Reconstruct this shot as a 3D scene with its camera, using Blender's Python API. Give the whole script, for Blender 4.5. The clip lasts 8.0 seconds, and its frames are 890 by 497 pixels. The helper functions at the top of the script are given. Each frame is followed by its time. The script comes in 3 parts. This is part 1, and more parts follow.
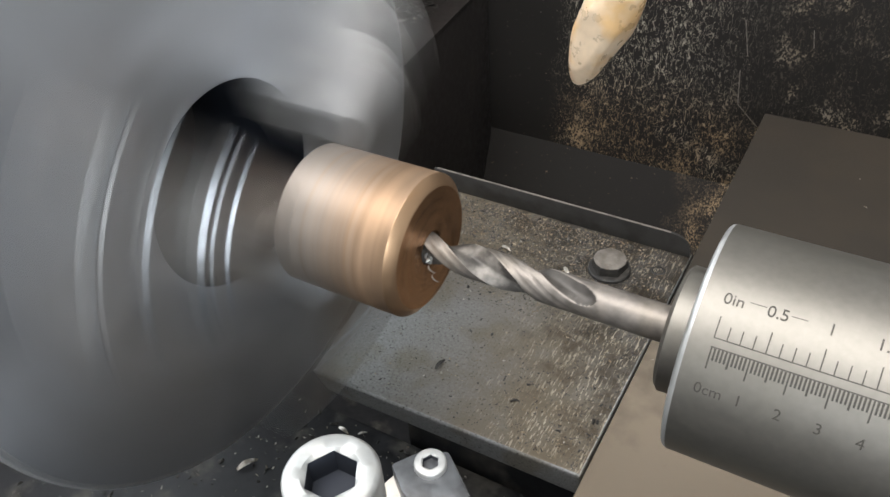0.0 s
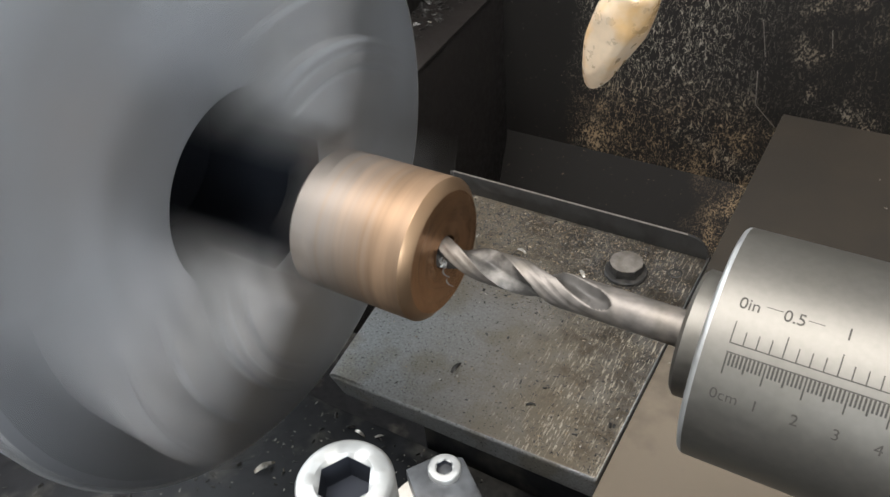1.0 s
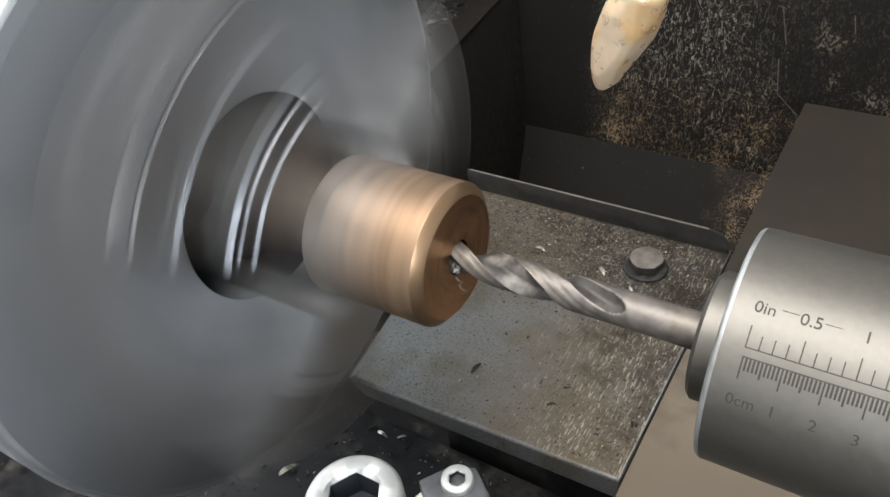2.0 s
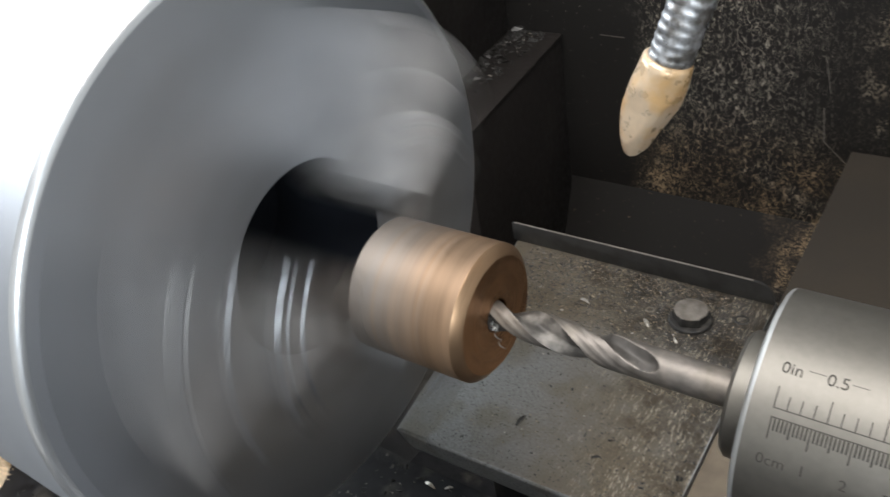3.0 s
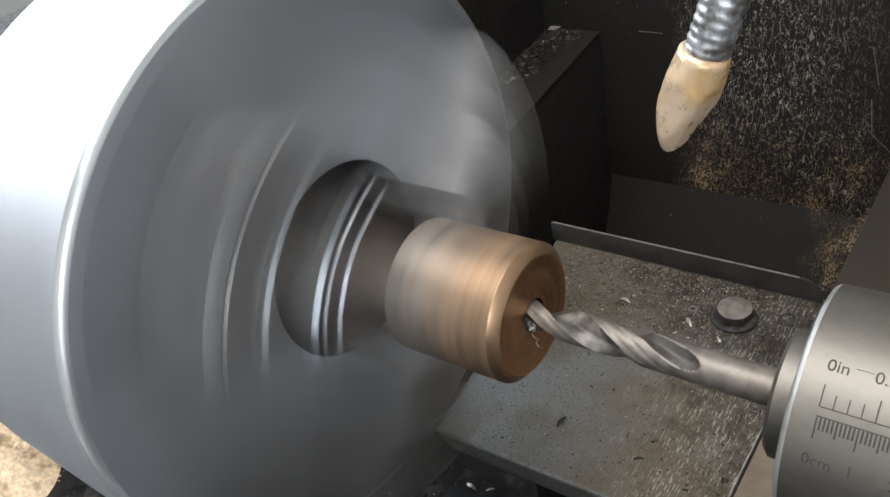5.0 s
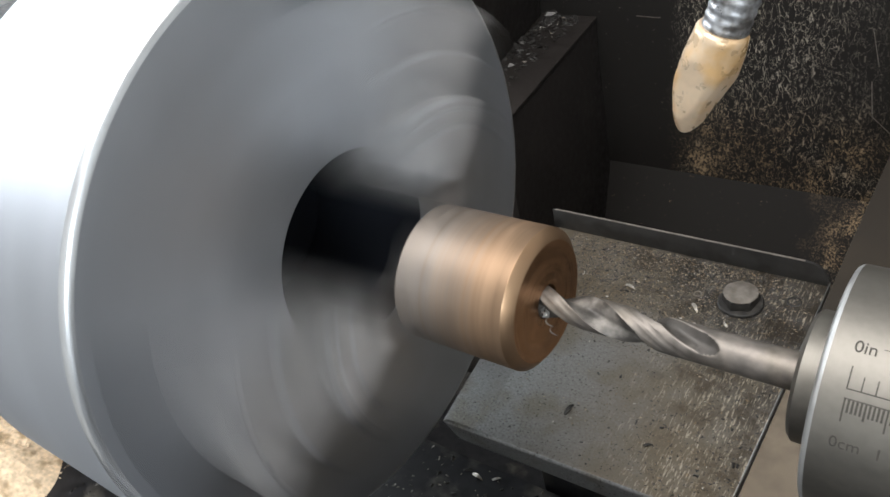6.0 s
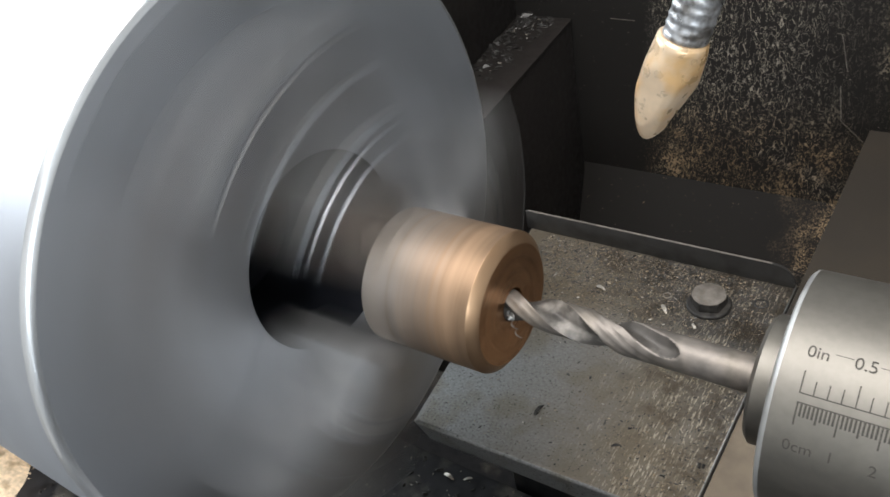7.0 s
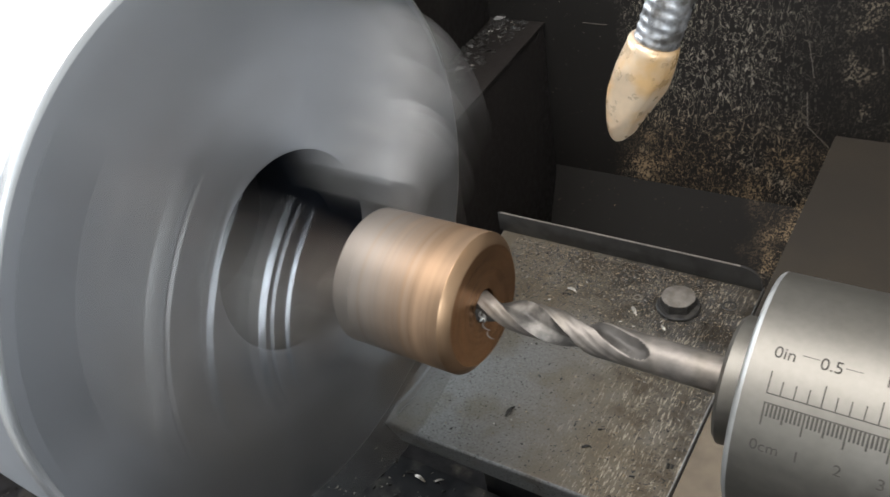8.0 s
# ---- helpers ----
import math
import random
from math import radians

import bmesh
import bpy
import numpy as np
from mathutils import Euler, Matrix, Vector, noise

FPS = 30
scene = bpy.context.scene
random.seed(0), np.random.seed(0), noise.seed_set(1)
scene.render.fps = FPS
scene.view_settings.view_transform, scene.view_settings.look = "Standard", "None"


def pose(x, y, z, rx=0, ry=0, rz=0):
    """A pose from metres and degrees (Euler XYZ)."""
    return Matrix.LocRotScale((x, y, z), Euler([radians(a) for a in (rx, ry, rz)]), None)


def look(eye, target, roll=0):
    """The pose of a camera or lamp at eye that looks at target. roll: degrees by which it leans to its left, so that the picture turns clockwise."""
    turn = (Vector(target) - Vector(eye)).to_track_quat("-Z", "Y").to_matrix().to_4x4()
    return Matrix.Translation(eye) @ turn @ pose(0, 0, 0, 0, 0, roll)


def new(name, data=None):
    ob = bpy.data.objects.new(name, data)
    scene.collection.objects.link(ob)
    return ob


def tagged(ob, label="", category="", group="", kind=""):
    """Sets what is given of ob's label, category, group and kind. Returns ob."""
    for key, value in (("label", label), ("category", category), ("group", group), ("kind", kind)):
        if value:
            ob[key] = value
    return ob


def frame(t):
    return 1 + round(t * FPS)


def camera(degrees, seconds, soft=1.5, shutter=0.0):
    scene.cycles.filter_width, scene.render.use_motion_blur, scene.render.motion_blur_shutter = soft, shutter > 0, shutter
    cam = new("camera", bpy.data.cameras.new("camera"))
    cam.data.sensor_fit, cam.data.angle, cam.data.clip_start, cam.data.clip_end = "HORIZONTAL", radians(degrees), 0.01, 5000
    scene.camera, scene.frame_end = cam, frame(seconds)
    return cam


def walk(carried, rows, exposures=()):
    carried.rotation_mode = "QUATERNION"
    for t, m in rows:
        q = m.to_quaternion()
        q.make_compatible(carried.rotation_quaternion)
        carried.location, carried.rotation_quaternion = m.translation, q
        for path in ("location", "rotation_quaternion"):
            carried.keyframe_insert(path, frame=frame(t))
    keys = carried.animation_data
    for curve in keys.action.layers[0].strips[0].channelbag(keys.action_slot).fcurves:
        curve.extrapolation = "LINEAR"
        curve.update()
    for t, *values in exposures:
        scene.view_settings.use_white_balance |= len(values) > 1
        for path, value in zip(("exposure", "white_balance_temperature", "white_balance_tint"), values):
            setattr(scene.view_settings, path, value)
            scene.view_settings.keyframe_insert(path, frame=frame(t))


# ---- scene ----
# ---------- camera ----------
cam = camera(57.5, 8.0, soft=1.55, shutter=1.0)
PATH = [
    (0, pose(0.1179, -0.1761, 0.1782, 49.73, 3.44, 29.62)),
    (0.5, pose(0.1181, -0.1766, 0.1784, 49.80, 3.85, 29.99)),
    (1, pose(0.1185, -0.1752, 0.1788, 49.92, 4.38, 30.41)),
    (2.3, pose(0.1224, -0.1693, 0.1824, 49.60, 7.18, 31.20)),
    (2.5, pose(0.1253, -0.1712, 0.1854, 50.10, 7.64, 31.53)),
    (3, pose(0.1283, -0.1718, 0.1911, 53.05, 9.08, 33.56)),
    (3.5, pose(0.1304, -0.1673, 0.1912, 53.19, 9.94, 34.43)),
    (4, pose(0.1307, -0.1685, 0.1903, 53.51, 10.66, 34.92)),
    (4.5, pose(0.1306, -0.1694, 0.1894, 53.48, 11.36, 35.26)),
    (4.7, pose(0.1300, -0.1707, 0.1896, 53.58, 11.32, 35.51)),
    (5.8, pose(0.1262, -0.1697, 0.1878, 52.93, 11.93, 34.81)),
    (6, pose(0.1219, -0.1719, 0.1869, 52.69, 11.81, 34.51)),
    (6.5, pose(0.1255, -0.1712, 0.1879, 52.56, 11.28, 34.17)),
    (7, pose(0.1261, -0.1694, 0.1883, 52.37, 10.72, 33.51)),
    (7.5, pose(0.1257, -0.1697, 0.1882, 52.29, 10.06, 32.82)),
    (8, pose(0.1261, -0.1695, 0.1878, 52.28, 9.30, 32.10)),
]
walk(cam, PATH, [(0, 0.34), (1, 0.24), (2.3, 0.1), (3, -0.1), (4.5, -0.1), (6, -0.02), (7, 0.06), (8, 0.06)])

# ---------- world and light ----------
world = bpy.data.worlds.new("world")
scene.world = world
world.use_nodes = True
wn = world.node_tree
sky = wn.nodes.new("ShaderNodeTexSky")
sky.sky_type, sky.sun_disc = "NISHITA", False
sky.sun_elevation, sky.sun_rotation = radians(35), radians(250)
wn.nodes["Background"].inputs[1].default_value = 0.1
wn.links.new(sky.outputs[0], wn.nodes["Background"].inputs[0])


def window_light(name, at, target, width, height, watts, colour):
    data = bpy.data.lights.new(name, "AREA")
    data.shape, data.size, data.size_y, data.energy, data.color = "RECTANGLE", width, height, watts, colour
    ob = new(name, data)
    ob.matrix_world = look(at, target)
    return ob


# daylight in the side and roof openings; the front lamp is unseen, added fill
window_light("daylight_side", (-2.86, 0.45, 1.35), (0, 0.45, 1.35), 3.4, 1.5, 125, (0.88, 0.95, 1.0))
window_light("front_fill", (2.0, -2.86, 1.2), (2.0, 0, 1.2), 1.7, 1.2, 82, (0.86, 0.94, 1.0))
window_light("daylight_roof", (-0.2, -0.75, 2.62), (-0.2, -0.75, 0), 2.6, 1.9, 122, (1.0, 0.985, 0.96))


# ---------- materials ----------
def material(name, colour, rough=0.5, metal=0.0, grain=0.0, grain_scale=200.0, stain=None, stain_scale=20.0, stain_at=0.55,
             bump=0.0, stretch=(1, 1, 1), rough_var=0.15, detail=6.0):
    """Base colour with fine grain and, where given, a second colour in stains; object coordinates in metres."""
    m = bpy.data.materials.new(name)
    m.use_nodes = True
    nt = m.node_tree
    n, l = nt.nodes, nt.links
    b = n["Principled BSDF"]
    b.inputs["Metallic"].default_value = metal
    b.inputs["Roughness"].default_value = rough
    tc = n.new("ShaderNodeTexCoord")
    mp = n.new("ShaderNodeMapping")
    mp.inputs["Scale"].default_value = stretch
    l.new(tc.outputs["Object"], mp.inputs[0])
    fine = n.new("ShaderNodeTexNoise")
    fine.inputs["Scale"].default_value, fine.inputs["Detail"].default_value = grain_scale, detail
    l.new(mp.outputs[0], fine.inputs[0])
    ramp = n.new("ShaderNodeMapRange")
    ramp.inputs[1].default_value, ramp.inputs[2].default_value = 0.3, 0.7
    ramp.inputs[3].default_value, ramp.inputs[4].default_value = 1 - grain, 1 + grain
    l.new(fine.outputs[0], ramp.inputs[0])
    mul = n.new("ShaderNodeMix")
    mul.data_type, mul.blend_type = "RGBA", "MULTIPLY"
    mul.inputs[0].default_value = 1.0
    mul.inputs[6].default_value = (*colour, 1)
    if stain is not None:
        big = n.new("ShaderNodeTexNoise")
        big.inputs["Scale"].default_value, big.inputs["Detail"].default_value = stain_scale, 8.0
        l.new(tc.outputs["Object"], big.inputs[0])
        edge = n.new("ShaderNodeMapRange")
        edge.inputs[1].default_value, edge.inputs[2].default_value = stain_at - 0.08, stain_at + 0.08
        l.new(big.outputs[0], edge.inputs[0])
        mix = n.new("ShaderNodeMix")
        mix.data_type = "RGBA"
        mix.inputs[6].default_value, mix.inputs[7].default_value = (*colour, 1), (*stain, 1)
        l.new(edge.outputs[0], mix.inputs[0])
        l.new(mix.outputs[2], mul.inputs[6])
    l.new(ramp.outputs[0], mul.inputs[7])
    l.new(mul.outputs[2], b.inputs["Base Color"])
    rr = n.new("ShaderNodeMapRange")
    rr.inputs[1].default_value, rr.inputs[2].default_value = 0.3, 0.7
    rr.inputs[3].default_value, rr.inputs[4].default_value = max(0.05, rough - rough_var), min(1, rough + rough_var)
    l.new(fine.outputs[0], rr.inputs[0])
    l.new(rr.outputs[0], b.inputs["Roughness"])
    if bump:
        bp = n.new("ShaderNodeBump")
        bp.inputs["Strength"].default_value, bp.inputs["Distance"].default_value = bump, 0.0005
        l.new(fine.outputs[0], bp.inputs["Height"])
        l.new(bp.outputs[0], b.inputs["Normal"])
    return m


CHUCK = material("chuck_steel", (0.515, 0.541, 0.583), 0.51, 0.92, 0.1, 90, (0.46, 0.48, 0.515), 30, 0.55, 0.04, (1, 1, 1), 0.06)
JAW = material("jaw_steel", (0.34, 0.332, 0.325), 0.42, 0.88, 0.15, 160, (0.27, 0.263, 0.258), 60, 0.56, 0.1)
# paler than the chuck's steel: the rim's window reflection put into its colour
RIM_HIGHLIGHT = material("rim_highlight", (0.8, 0.82, 0.84), 0.3, 0.9, 0.06, 120)
EDGE = material("worn_jaw_edge", (0.4, 0.41, 0.43), 0.32, 1.0, 0.1, 160)
# steel recesses coloured near black for the shade inside them
RECESS_SHADE = material("recess_shade", (0.022, 0.025, 0.034), 0.6, 0.3, 0.2, 120)
BRONZE = material("turned_bronze", (0.365, 0.239, 0.15), 0.52, 0.82, 0.3, 75, (0.3, 0.205, 0.137), 60, 0.52, 0.03, (3.0, 0.25, 0.25), 0.08)
FACED = material("faced_bronze", (0.4, 0.225, 0.118), 0.31, 0.95, 0.2, 160, (0.31, 0.18, 0.1), 90, 0.54, 0.04)


BRIGHT_BRONZE = material("bright_bronze", (0.42, 0.27, 0.162), 0.4, 0.9, 0.1, 200)


def grey_jaw_reflection(m):
    """Bronze turns grey towards the jaws, in rings: their reflection put into colour."""
    nt = m.node_tree
    n, l = nt.nodes, nt.links
    b = n["Principled BSDF"]
    src = b.inputs["Base Color"].links[0].from_socket
    tc = n.new("ShaderNodeTexCoord")
    sep = n.new("ShaderNodeSeparateXYZ")
    l.new(tc.outputs["Object"], sep.inputs[0])
    nz = n.new("ShaderNodeTexNoise")
    nz.noise_dimensions = "1D"
    nz.inputs["Scale"].default_value, nz.inputs["Detail"].default_value = 260, 4.0
    l.new(sep.outputs[0], nz.inputs["W"])
    ad = n.new("ShaderNodeMath")
    ad.operation = "MULTIPLY_ADD"
    ad.inputs[1].default_value = 0.026
    l.new(nz.outputs[0], ad.inputs[0])
    l.new(sep.outputs[0], ad.inputs[2])
    far = n.new("ShaderNodeMapRange")
    far.inputs[1].default_value, far.inputs[2].default_value = -0.026, 0.0
    far.inputs[3].default_value, far.inputs[4].default_value = 0.85, 0.0
    l.new(ad.outputs[0], far.inputs[0])
    mix = n.new("ShaderNodeMix")
    mix.data_type = "RGBA"
    mix.inputs[7].default_value = (0.33, 0.298, 0.27, 1)
    l.new(far.outputs[0], mix.inputs[0])
    l.new(src, mix.inputs[6])
    l.new(mix.outputs[2], b.inputs["Base Color"])


grey_jaw_reflection(BRONZE)
QUILL = material("ground_steel", (0.21, 0.195, 0.172), 0.5, 0.95, 0.07, 420, (0.205, 0.19, 0.165), 40, 0.55, 0.0, (1, 1, 1), 0.03)
DRILL = material("drill_steel", (0.24, 0.213, 0.19), 0.55, 0.8, 0.2, 300, (0.24, 0.21, 0.18), 110, 0.54, 0.06, (1, 1, 1), 0.06)
# the drill's steel again, darkened for the shade in its flutes
FLUTE_SHADE = material("shaded_flute", (0.075, 0.067, 0.06), 0.52, 0.3, 0.25, 300, (0.2, 0.18, 0.16), 130, 0.58, 0.08)
INK = material("engraved_black", (0.042, 0.037, 0.03), 0.8, 0.0, 0.3, 500)
BLACK = material("black_paint", (0.0175, 0.0142, 0.0125), 0.65, 0.0, 0.15, 160, (0.023, 0.019, 0.0165), 25, 0.6, 0.04)
TRAY = material("oily_tray", (0.015, 0.015, 0.0165), 0.46, 0.0, 0.4, 140, (0.06, 0.055, 0.048), 35, 0.6, 0.4)
LIP = material("sheet_steel", (0.04, 0.038, 0.036), 0.5, 0.4, 0.15, 300, (0.028, 0.026, 0.024), 60, 0.55, 0.1)
BRASS = material("worn_brass", (0.6, 0.38, 0.18), 0.34, 0.3, 0.1, 240, (0.61, 0.47, 0.33), 75, 0.5, 0.1)
CONDUIT = material("zinc_conduit", (0.52, 0.53, 0.55), 0.4, 0.8, 0.35, 300, (0.2, 0.19, 0.18), 210, 0.5, 0.1)
SCREW = material("bright_screw", (0.46, 0.46, 0.45), 0.48, 0.75, 0.12, 220, (0.42, 0.41, 0.39), 150, 0.6, 0.08)
DARK_STEEL = material("oxide_steel", (0.09, 0.092, 0.098), 0.45, 0.6, 0.2, 200, (0.16, 0.16, 0.16), 120, 0.6, 0.1)
GREASE_AND_SHADE = material("black_grease_and_shade", (0.018, 0.016, 0.014), 0.6, 0.0, 0.4, 300, (0.04, 0.035, 0.03), 160, 0.6, 0.2)
CLAMP = material("clamp_steel", (0.13, 0.133, 0.14), 0.4, 0.75, 0.2, 200, (0.085, 0.085, 0.088), 120, 0.56, 0.1)
BOLT = material("bolt_steel", (0.21, 0.185, 0.16), 0.5, 0.5, 0.3, 350, (0.14, 0.12, 0.1), 180, 0.55, 0.2)
CHIP = material("swarf", (0.5, 0.47, 0.42), 0.4, 0.5, 0.4, 500, (0.2, 0.17, 0.13), 300, 0.5)
DARKCHIP = material("black_swarf", (0.04, 0.037, 0.034), 0.38, 0.4, 0.4, 500)
HEAPM = material("sawdust", (0.74, 0.57, 0.39), 0.85, 0.0, 0.25, 300, (0.42, 0.3, 0.18), 90, 0.6, 0.3)
RUSTCHIP = material("tan_swarf", (0.38, 0.305, 0.21), 0.7, 0.1, 0.4, 500, (0.2, 0.14, 0.08), 200, 0.5)
PLASTER = material("workshop_wall", (0.45, 0.45, 0.445), 0.85, 0.0, 0.06, 8)
FLOORM = material("workshop_floor", (0.34, 0.33, 0.315), 0.7, 0.0, 0.15, 6, (0.26, 0.25, 0.235), 1.5, 0.55)
PALE = material("carbide", (0.6, 0.56, 0.5), 0.5, 0.2, 0.1, 300)


AXIS_TO_BED = -0.159


def plate_material():
    """Worn grey casting, with tan grime and pale scratches towards the tailstock."""
    m = material("worn_casting", (0.28, 0.283, 0.283), 0.38, 0.6, 0.28, 800, (0.225, 0.212, 0.185), 40, 0.56, 0.4, (1, 1, 1), 0.12)
    nt = m.node_tree
    n, l = nt.nodes, nt.links
    b = n["Principled BSDF"]
    src = b.inputs["Base Color"].links[0].from_socket
    tc = n.new("ShaderNodeTexCoord")
    sep = n.new("ShaderNodeSeparateXYZ")
    l.new(tc.outputs["Object"], sep.inputs[0])
    grad = n.new("ShaderNodeMapRange")
    grad.inputs[1].default_value, grad.inputs[2].default_value = -0.1, 0.005
    l.new(sep.outputs[0], grad.inputs[0])
    rear = n.new("ShaderNodeMapRange")
    rear.inputs[1].default_value, rear.inputs[2].default_value = 0.085, 0.165
    l.new(sep.outputs[1], rear.inputs[0])
    add = n.new("ShaderNodeMath")
    add.operation = "MAXIMUM"
    l.new(grad.outputs[0], add.inputs[0])
    l.new(rear.outputs[0], add.inputs[1])
    patch = n.new("ShaderNodeTexNoise")
    patch.inputs["Scale"].default_value, patch.inputs["Detail"].default_value = 55, 10.0
    patch.inputs["Roughness"].default_value = 0.72
    l.new(tc.outputs["Object"], patch.inputs[0])
    grime = n.new("ShaderNodeMix")
    grime.data_type, grime.blend_type = "RGBA", "MIX"
    lean = n.new("ShaderNodeMath")
    lean.operation = "MULTIPLY_ADD"
    lean.inputs[1].default_value = 0.9
    l.new(sep.outputs[1], lean.inputs[0])
    l.new(sep.outputs[0], lean.inputs[2])
    oily = n.new("ShaderNodeMapRange")
    oily.inputs[1].default_value, oily.inputs[2].default_value = 0.2, 0.275
    blotch = n.new("ShaderNodeMath")
    blotch.operation = "MULTIPLY_ADD"
    blotch.inputs[1].default_value = 0.22
    l.new(patch.outputs[0], blotch.inputs[0])
    l.new(lean.outputs[0], blotch.inputs[2])
    # black grease round the bolt
    bolt = n.new("ShaderNodeVectorMath")
    bolt.operation = "DISTANCE"
    bolt.inputs[1].default_value = (0.0055, 0.1855, AXIS_TO_BED)
    l.new(tc.outputs["Object"], bolt.inputs[0])
    ring = n.new("ShaderNodeMapRange")
    ring.inputs[1].default_value, ring.inputs[2].default_value = 0.012, 0.026
    ring.inputs[3].default_value, ring.inputs[4].default_value = 0.09, 0.0
    l.new(bolt.outputs["Value"], ring.inputs[0])
    greasy = n.new("ShaderNodeMath")
    greasy.operation = "ADD"
    l.new(blotch.outputs[0], greasy.inputs[0])
    l.new(ring.outputs[0], greasy.inputs[1])
    l.new(greasy.outputs[0], oily.inputs[0])
    dirt = n.new("ShaderNodeMix")
    dirt.data_type = "RGBA"
    dirt.inputs[6].default_value, dirt.inputs[7].default_value = (0.165, 0.132, 0.092, 1), (0.05, 0.04, 0.03, 1)
    l.new(oily.outputs[0], dirt.inputs[0])
    l.new(dirt.outputs[2], grime.inputs[7])
    half = n.new("ShaderNodeMath")
    half.operation = "MULTIPLY"
    worn = n.new("ShaderNodeMapRange")
    worn.inputs[1].default_value, worn.inputs[2].default_value = 0.38, 0.6
    worn.inputs[3].default_value, worn.inputs[4].default_value = 0.75, 1.0
    l.new(patch.outputs[0], worn.inputs[0])
    l.new(worn.outputs[0], half.inputs[1])
    face = n.new("ShaderNodeNewGeometry")
    upward = n.new("ShaderNodeSeparateXYZ")
    l.new(face.outputs["Normal"], upward.inputs[0])
    flat = n.new("ShaderNodeMapRange")
    flat.inputs[1].default_value, flat.inputs[2].default_value = 0.9, 0.97
    l.new(upward.outputs[2], flat.inputs[0])
    lying = n.new("ShaderNodeMath")
    lying.operation = "MULTIPLY"
    l.new(add.outputs[0], lying.inputs[0])
    l.new(flat.outputs[0], lying.inputs[1])
    l.new(lying.outputs[0], half.inputs[0])
    l.new(half.outputs[0], grime.inputs[0])
    l.new(src, grime.inputs[6])
    # scratches across the bed: short bright streaks
    mp = n.new("ShaderNodeMapping")
    mp.inputs["Scale"].default_value = (1500, 170, 60)
    mp.inputs["Rotation"].default_value = (0, 0, 0.12)
    l.new(tc.outputs["Object"], mp.inputs[0])
    sc = n.new("ShaderNodeTexNoise")
    sc.inputs["Scale"].default_value, sc.inputs["Detail"].default_value = 1.0, 2.0
    l.new(mp.outputs[0], sc.inputs[0])
    cut = n.new("ShaderNodeMapRange")
    cut.inputs[1].default_value, cut.inputs[2].default_value = 0.58, 0.64
    l.new(sc.outputs[0], cut.inputs[0])
    gate = n.new("ShaderNodeMath")
    gate.operation = "MULTIPLY"
    rubbed = n.new("ShaderNodeMapRange")
    rubbed.inputs[1].default_value, rubbed.inputs[2].default_value = 0.46, 0.62
    rubbed.inputs[3].default_value, rubbed.inputs[4].default_value = 0.8, 0.05
    l.new(patch.outputs[0], rubbed.inputs[0])
    zone = n.new("ShaderNodeMath")
    zone.operation = "MULTIPLY"
    side = n.new("ShaderNodeMapRange")
    side.inputs[1].default_value, side.inputs[2].default_value = -0.045, 0.03
    l.new(sep.outputs[0], side.inputs[0])
    top = n.new("ShaderNodeMath")
    top.operation = "MULTIPLY"
    l.new(side.outputs[0], top.inputs[0])
    l.new(flat.outputs[0], top.inputs[1])
    l.new(top.outputs[0], zone.inputs[0])
    l.new(rubbed.outputs[0], zone.inputs[1])
    l.new(cut.outputs[0], gate.inputs[0])
    l.new(zone.outputs[0], gate.inputs[1])
    light = n.new("ShaderNodeMix")
    light.data_type = "RGBA"
    light.inputs[7].default_value = (0.62, 0.54, 0.42, 1)
    l.new(gate.outputs[0], light.inputs[0])
    l.new(grime.outputs[2], light.inputs[6])
    # dark pits
    vo = n.new("ShaderNodeTexVoronoi")
    vo.inputs["Scale"].default_value = 330
    l.new(tc.outputs["Object"], vo.inputs[0])
    pit = n.new("ShaderNodeMapRange")
    pit.inputs[1].default_value, pit.inputs[2].default_value = 0.06, 0.11
    l.new(vo.outputs["Distance"], pit.inputs[0])
    pm = n.new("ShaderNodeMix")
    pm.data_type = "RGBA"
    pm.inputs[6].default_value = (0.1, 0.09, 0.075, 1)
    l.new(pit.outputs[0], pm.inputs[0])
    l.new(light.outputs[2], pm.inputs[7])
    l.new(pm.outputs[2], b.inputs["Base Color"])
    return m


PLATE = plate_material()
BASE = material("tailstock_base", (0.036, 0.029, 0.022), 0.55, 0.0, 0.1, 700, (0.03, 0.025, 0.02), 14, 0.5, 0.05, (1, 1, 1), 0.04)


def tan_towards_front(m):
    """Mixes in tan towards the front of the base, with a noisy border."""
    nt = m.node_tree
    n, l = nt.nodes, nt.links
    b = n["Principled BSDF"]
    src = b.inputs["Base Color"].links[0].from_socket
    tc = n.new("ShaderNodeTexCoord")
    sep = n.new("ShaderNodeSeparateXYZ")
    l.new(tc.outputs["Object"], sep.inputs[0])
    nz = n.new("ShaderNodeTexNoise")
    nz.inputs["Scale"].default_value, nz.inputs["Detail"].default_value = 60, 8.0
    l.new(tc.outputs["Object"], nz.inputs[0])
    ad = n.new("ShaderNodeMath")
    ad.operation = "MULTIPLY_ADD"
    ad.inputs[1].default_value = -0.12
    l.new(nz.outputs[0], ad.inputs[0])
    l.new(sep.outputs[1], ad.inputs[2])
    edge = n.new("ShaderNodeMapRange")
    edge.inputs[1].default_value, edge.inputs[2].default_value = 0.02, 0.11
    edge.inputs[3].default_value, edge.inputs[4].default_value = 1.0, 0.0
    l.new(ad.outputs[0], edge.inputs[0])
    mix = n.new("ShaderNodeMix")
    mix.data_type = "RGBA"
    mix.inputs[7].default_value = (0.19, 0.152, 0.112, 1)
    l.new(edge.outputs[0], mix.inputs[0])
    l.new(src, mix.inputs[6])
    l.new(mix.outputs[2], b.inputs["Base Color"])


